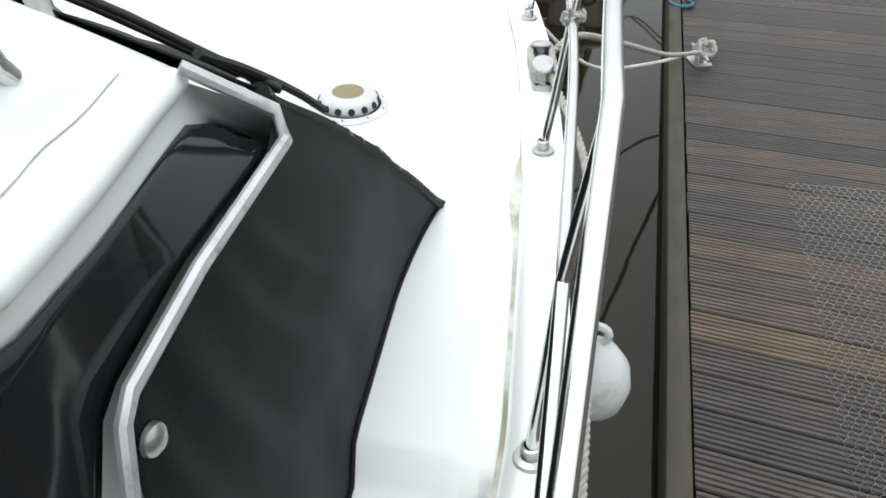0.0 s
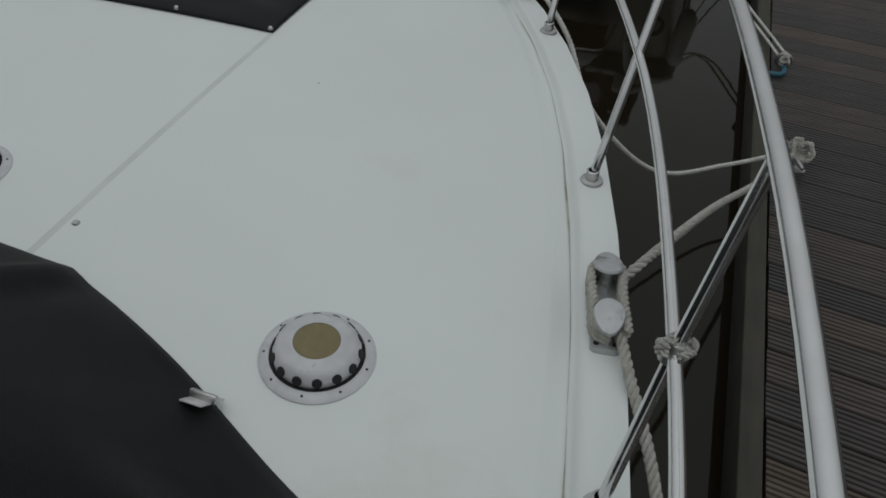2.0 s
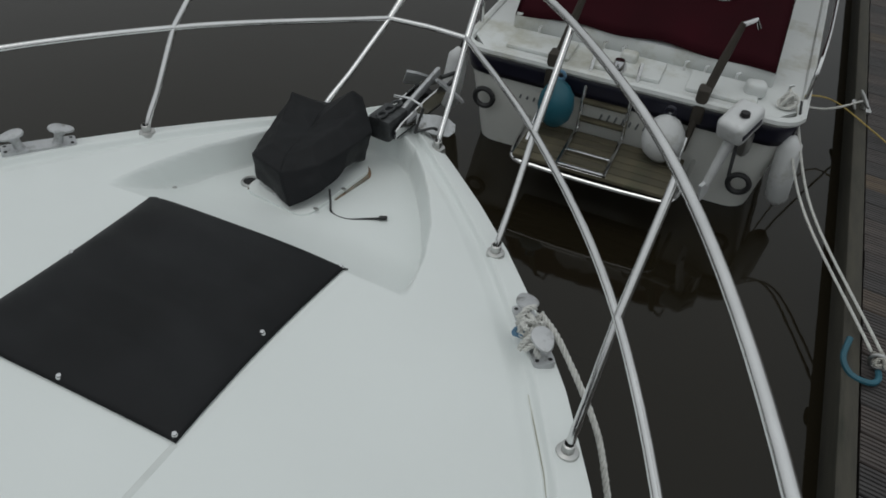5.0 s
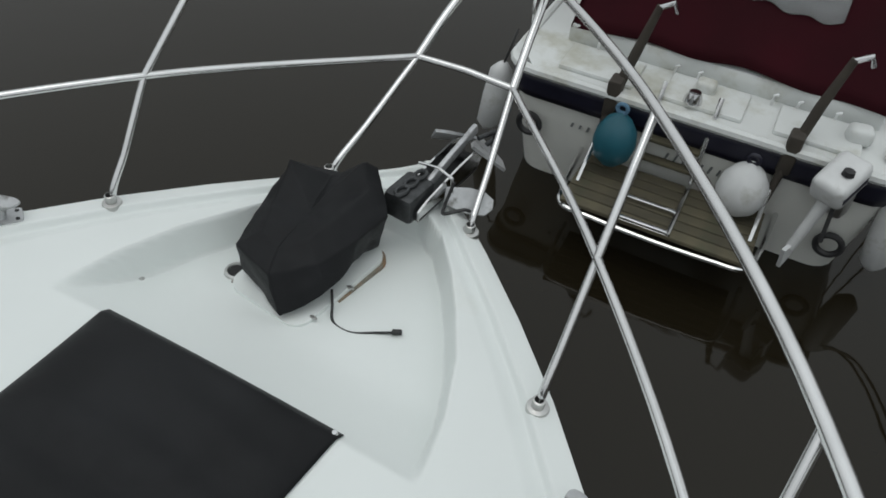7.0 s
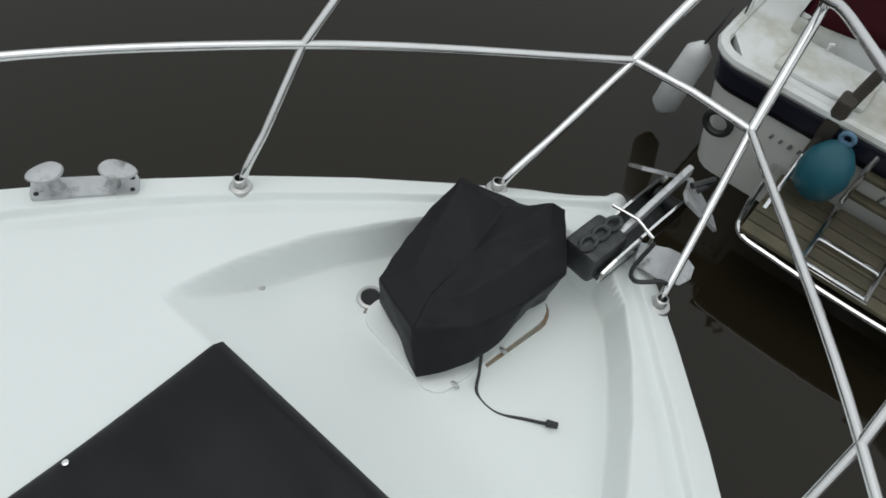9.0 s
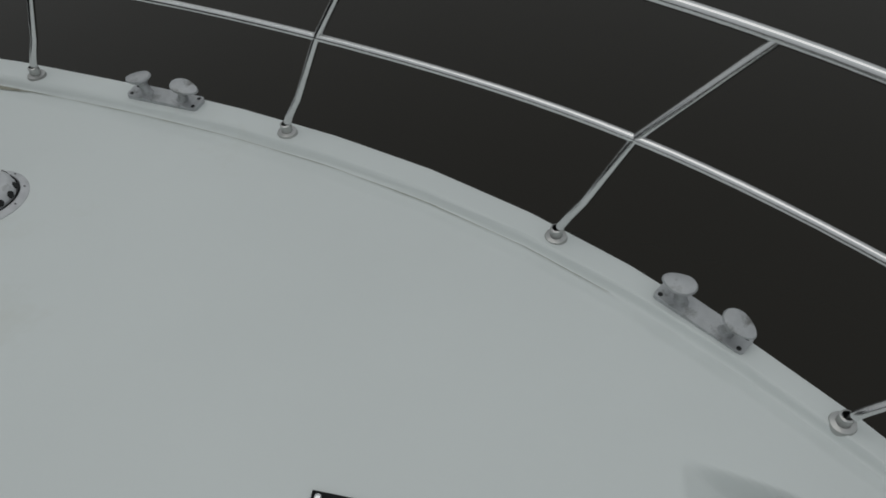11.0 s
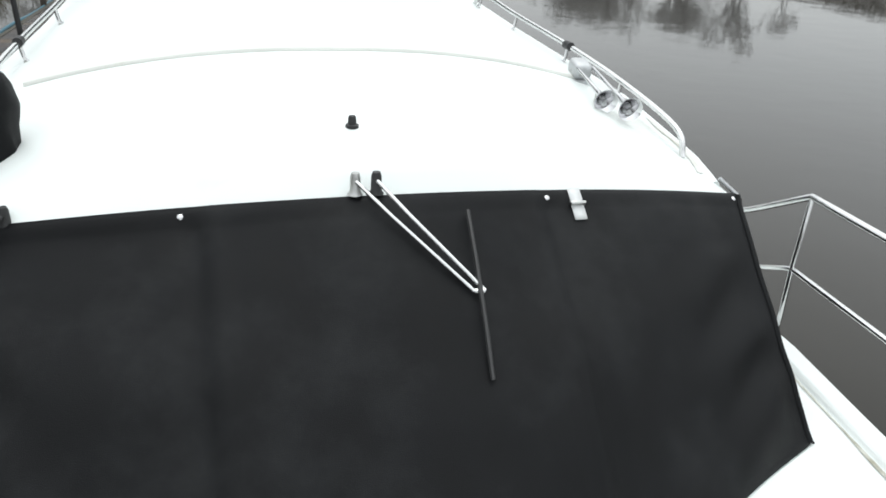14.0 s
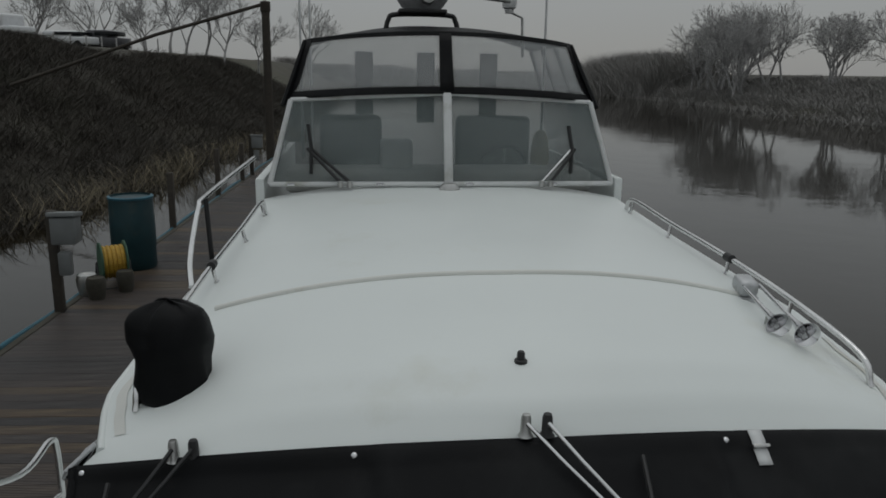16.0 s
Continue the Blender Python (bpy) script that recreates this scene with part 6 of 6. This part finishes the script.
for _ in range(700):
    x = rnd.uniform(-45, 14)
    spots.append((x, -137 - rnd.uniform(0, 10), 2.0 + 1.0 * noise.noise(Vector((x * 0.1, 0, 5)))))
brush("far_bank_scrub", "brown scrub along the far bank, paled by haze in its colour", spots, M_HAZED_HEDGE, 0.2, 0.7, 42, 0.7, 8, 1.2, 0.022)
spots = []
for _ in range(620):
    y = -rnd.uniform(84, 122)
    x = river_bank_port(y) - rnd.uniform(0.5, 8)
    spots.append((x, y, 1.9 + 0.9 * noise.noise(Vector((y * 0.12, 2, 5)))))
brush("far_thicket", "dense leafless thicket at the river bend, paled by haze in its colour", spots, M_HAZED_HEDGE, 0.6, 2.2, 70, 1.1, 9, 0.9, 0.026)


# vehicles and the fence on the bank top
def vehicle(x, y, size, m, label, turn_z, name="parked_car"):
    z = ground_z(x, y)
    v = thing(name, label, "car", "parked vehicles", at=(x, y, z), turn=(0, 0, turn_z))
    L, Wd, Hh = size
    part("body", box(bmesh.new(), (Wd, L, Hh * 0.55), Matrix.Translation((0, 0, 0.35 + Hh * 0.27)), 0.12, 3), m, v)
    part("cab", box(bmesh.new(), (Wd * 0.9, L * (0.8 if name == "parked_van" else 0.55), Hh * 0.48), Matrix.Translation((0, -0.08 * L, 0.35 + Hh * 0.72)), 0.16, 3), m, v)
    part("window", box(bmesh.new(), (Wd * 0.93, L * (0.3 if name == "parked_van" else 0.5), Hh * 0.25), Matrix.Translation((0, 0.12 * L, 0.35 + Hh * 0.76)), 0.05), M_WINDOW, v, "dark glass")
    for sx in (-1, 1):
        for sy in (-1, 1):
            part("wheel", lathe(bmesh.new(), [(0, -0.1), (0.30, -0.1), (0.33, -0.05), (0.33, 0.05), (0.30, 0.1), (0, 0.1)], 20, Matrix.Translation((sx * Wd * 0.45, sy * L * 0.32, 0.33)) @ pose(0, 0, 0, 0, 90, 0)), M_RUBBER, v)
    return v


vehicle(24.6, -56.0, (4.8, 1.9, 1.9), M_VAN, "white van parked on top of the bank", 60, "parked_van")
vehicle(27.6, -57.0, (2.2, 1.9, 1.9), M_CARD, "dark van parked beside a white van", 60, "parked_van")
vehicle(21.6, -60.0, (4.2, 1.7, 1.0), M_VAN, "pale car parked on top of the bank", 75)
vehicle(19.2, -61.0, (3.2, 1.8, 1.3), M_CARD, "dark car parked on top of the bank", 80)
for k in range(14):
    x, y = 24.5 - 0.75 * k, -50.5 - 0.9 * k
    fp = thing("fence_post", "grey timber fence post on the bank top", "fence post", "fence posts", at=(x, y, ground_z(x, y)))
    part("post", box(bmesh.new(), (0.09, 0.09, 1.1), Matrix.Translation((0, 0, 0.5)), 0.01), M_HAZED_BARK, fp)

# ---- decking boards of the pontoon ----
PITCH = 0.148
board_v, board_f = [], []
prof = []
n_rib = 7
for k in range(n_rib):
    y0 = -0.0705 + 0.141 * k / n_rib
    y1 = -0.0705 + 0.141 * (k + 1) / n_rib
    prof += [(y0 + 0.0005, -0.007), (y0 + 0.0045, 0.0), (y1 - 0.0045, 0.0), (y1 - 0.0005, -0.007)]
prof = [(-0.0705, -0.028)] + prof + [(0.0705, -0.028)]
for x in (0.085, DOCK_W):
    board_v += [(x, y, z) for y, z in prof]
n_p = len(prof)
board_f = [(k, k + 1, n_p + k + 1, n_p + k) for k in range(n_p - 1)] + [tuple(range(n_p))[::-1], tuple(range(n_p, 2 * n_p))]
board_me = mesh_data("board", board_v, board_f, M_BOARD, False)
SKEW = math.tan(radians(9.0))
skew_me = mesh_data("board", [(x, y - SKEW * (x - 0.085), z) for x, y, z in board_v], board_f, M_BOARD, False)
rnd = random.Random(12)
def lay(section, y):
    b = new("board", skew_me if section is pontoon else board_me)
    b.parent = section
    b.matrix_basis = pose(rnd.uniform(-0.003, 0.003), y, DOCK_Z + rnd.uniform(-0.0015, 0.0015), rnd.uniform(-0.15, 0.15), 0, rnd.uniform(-0.08, 0.08))


for k in range(110):
    lay(pontoon, 0.39 + PITCH * k)
for k in range(120):
    lay(pontoon_aft, -0.10 - PITCH * k)
far_v, far_f = [], []
for y in np.arange(-0.10 - PITCH * 120, -25, -PITCH):
    o = len(far_v)
    far_v += [(x, q + y, z + DOCK_Z) for x, q, z in board_v]
    far_f += [tuple(i + o for i in f) for f in board_f]
tagged(raw("far_boards", far_v, far_f, M_BOARD, pontoon_aft, "", False), kind="stuff")
# slats of the bathing platform
slat_me = None
for k in range(6):
    bm = box(bmesh.new(), (0.94, 0.066, 0.024), None, 0.004, 1)
    if slat_me is None:
        s0 = part("slat", bm, M_TEAK, ahead, "mossy timber slat", False)
        slat_me = s0.data
    else:
        bm.free()
        s0 = new("slat", slat_me)
        s0.parent = ahead
    s0.matrix_basis = pose(0, -0.42 + 0.072 * k, -1.08)

# wire netting stapled over the boards
net_v, net_f = [], []
NET_X0, NET_X1, NET_Y0, NET_Y1, CELL = 0.50, 1.20, 0.6, 4.15, 0.030


def net_wire(p, q):
    d = (q - p).normalized()
    side, up = Vector((-d.y, d.x, 0)) * 0.0008, Vector((0, 0, 0.0011))
    b = len(net_v)
    for c in (p, q):
        net_v.extend((c - side, c + up, c + side))
    net_f.extend(((b, b + 1, b + 4, b + 3), (b + 1, b + 2, b + 5, b + 4)))


for j in range(int((NET_Y1 - NET_Y0) / CELL)):
    for i in range(int((NET_X1 - NET_X0) / CELL)):
        o = Vector((NET_X0 + CELL * (i + 0.5 * (j % 2)), NET_Y0 + CELL * j, DOCK_Z + 0.003 + 0.002 * noise.noise(Vector((i * 0.3, j * 0.3, 7)))))
        net_wire(o, o + Vector((0, CELL * 0.5, 0)))
        for sx in (-0.5, 0.5):
            net_wire(o + Vector((0, CELL * 0.5, 0)), o + Vector((sx * CELL, CELL, 0)))
netting = raw("wire_netting", net_v, net_f, M_DULL, None, "", False)
netting.matrix_world = pose(*NEAR_AT, 0, 0, DOCK_TURN)
tagged(netting, "fine galvanised wire netting laid over the pontoon boards", "netting")
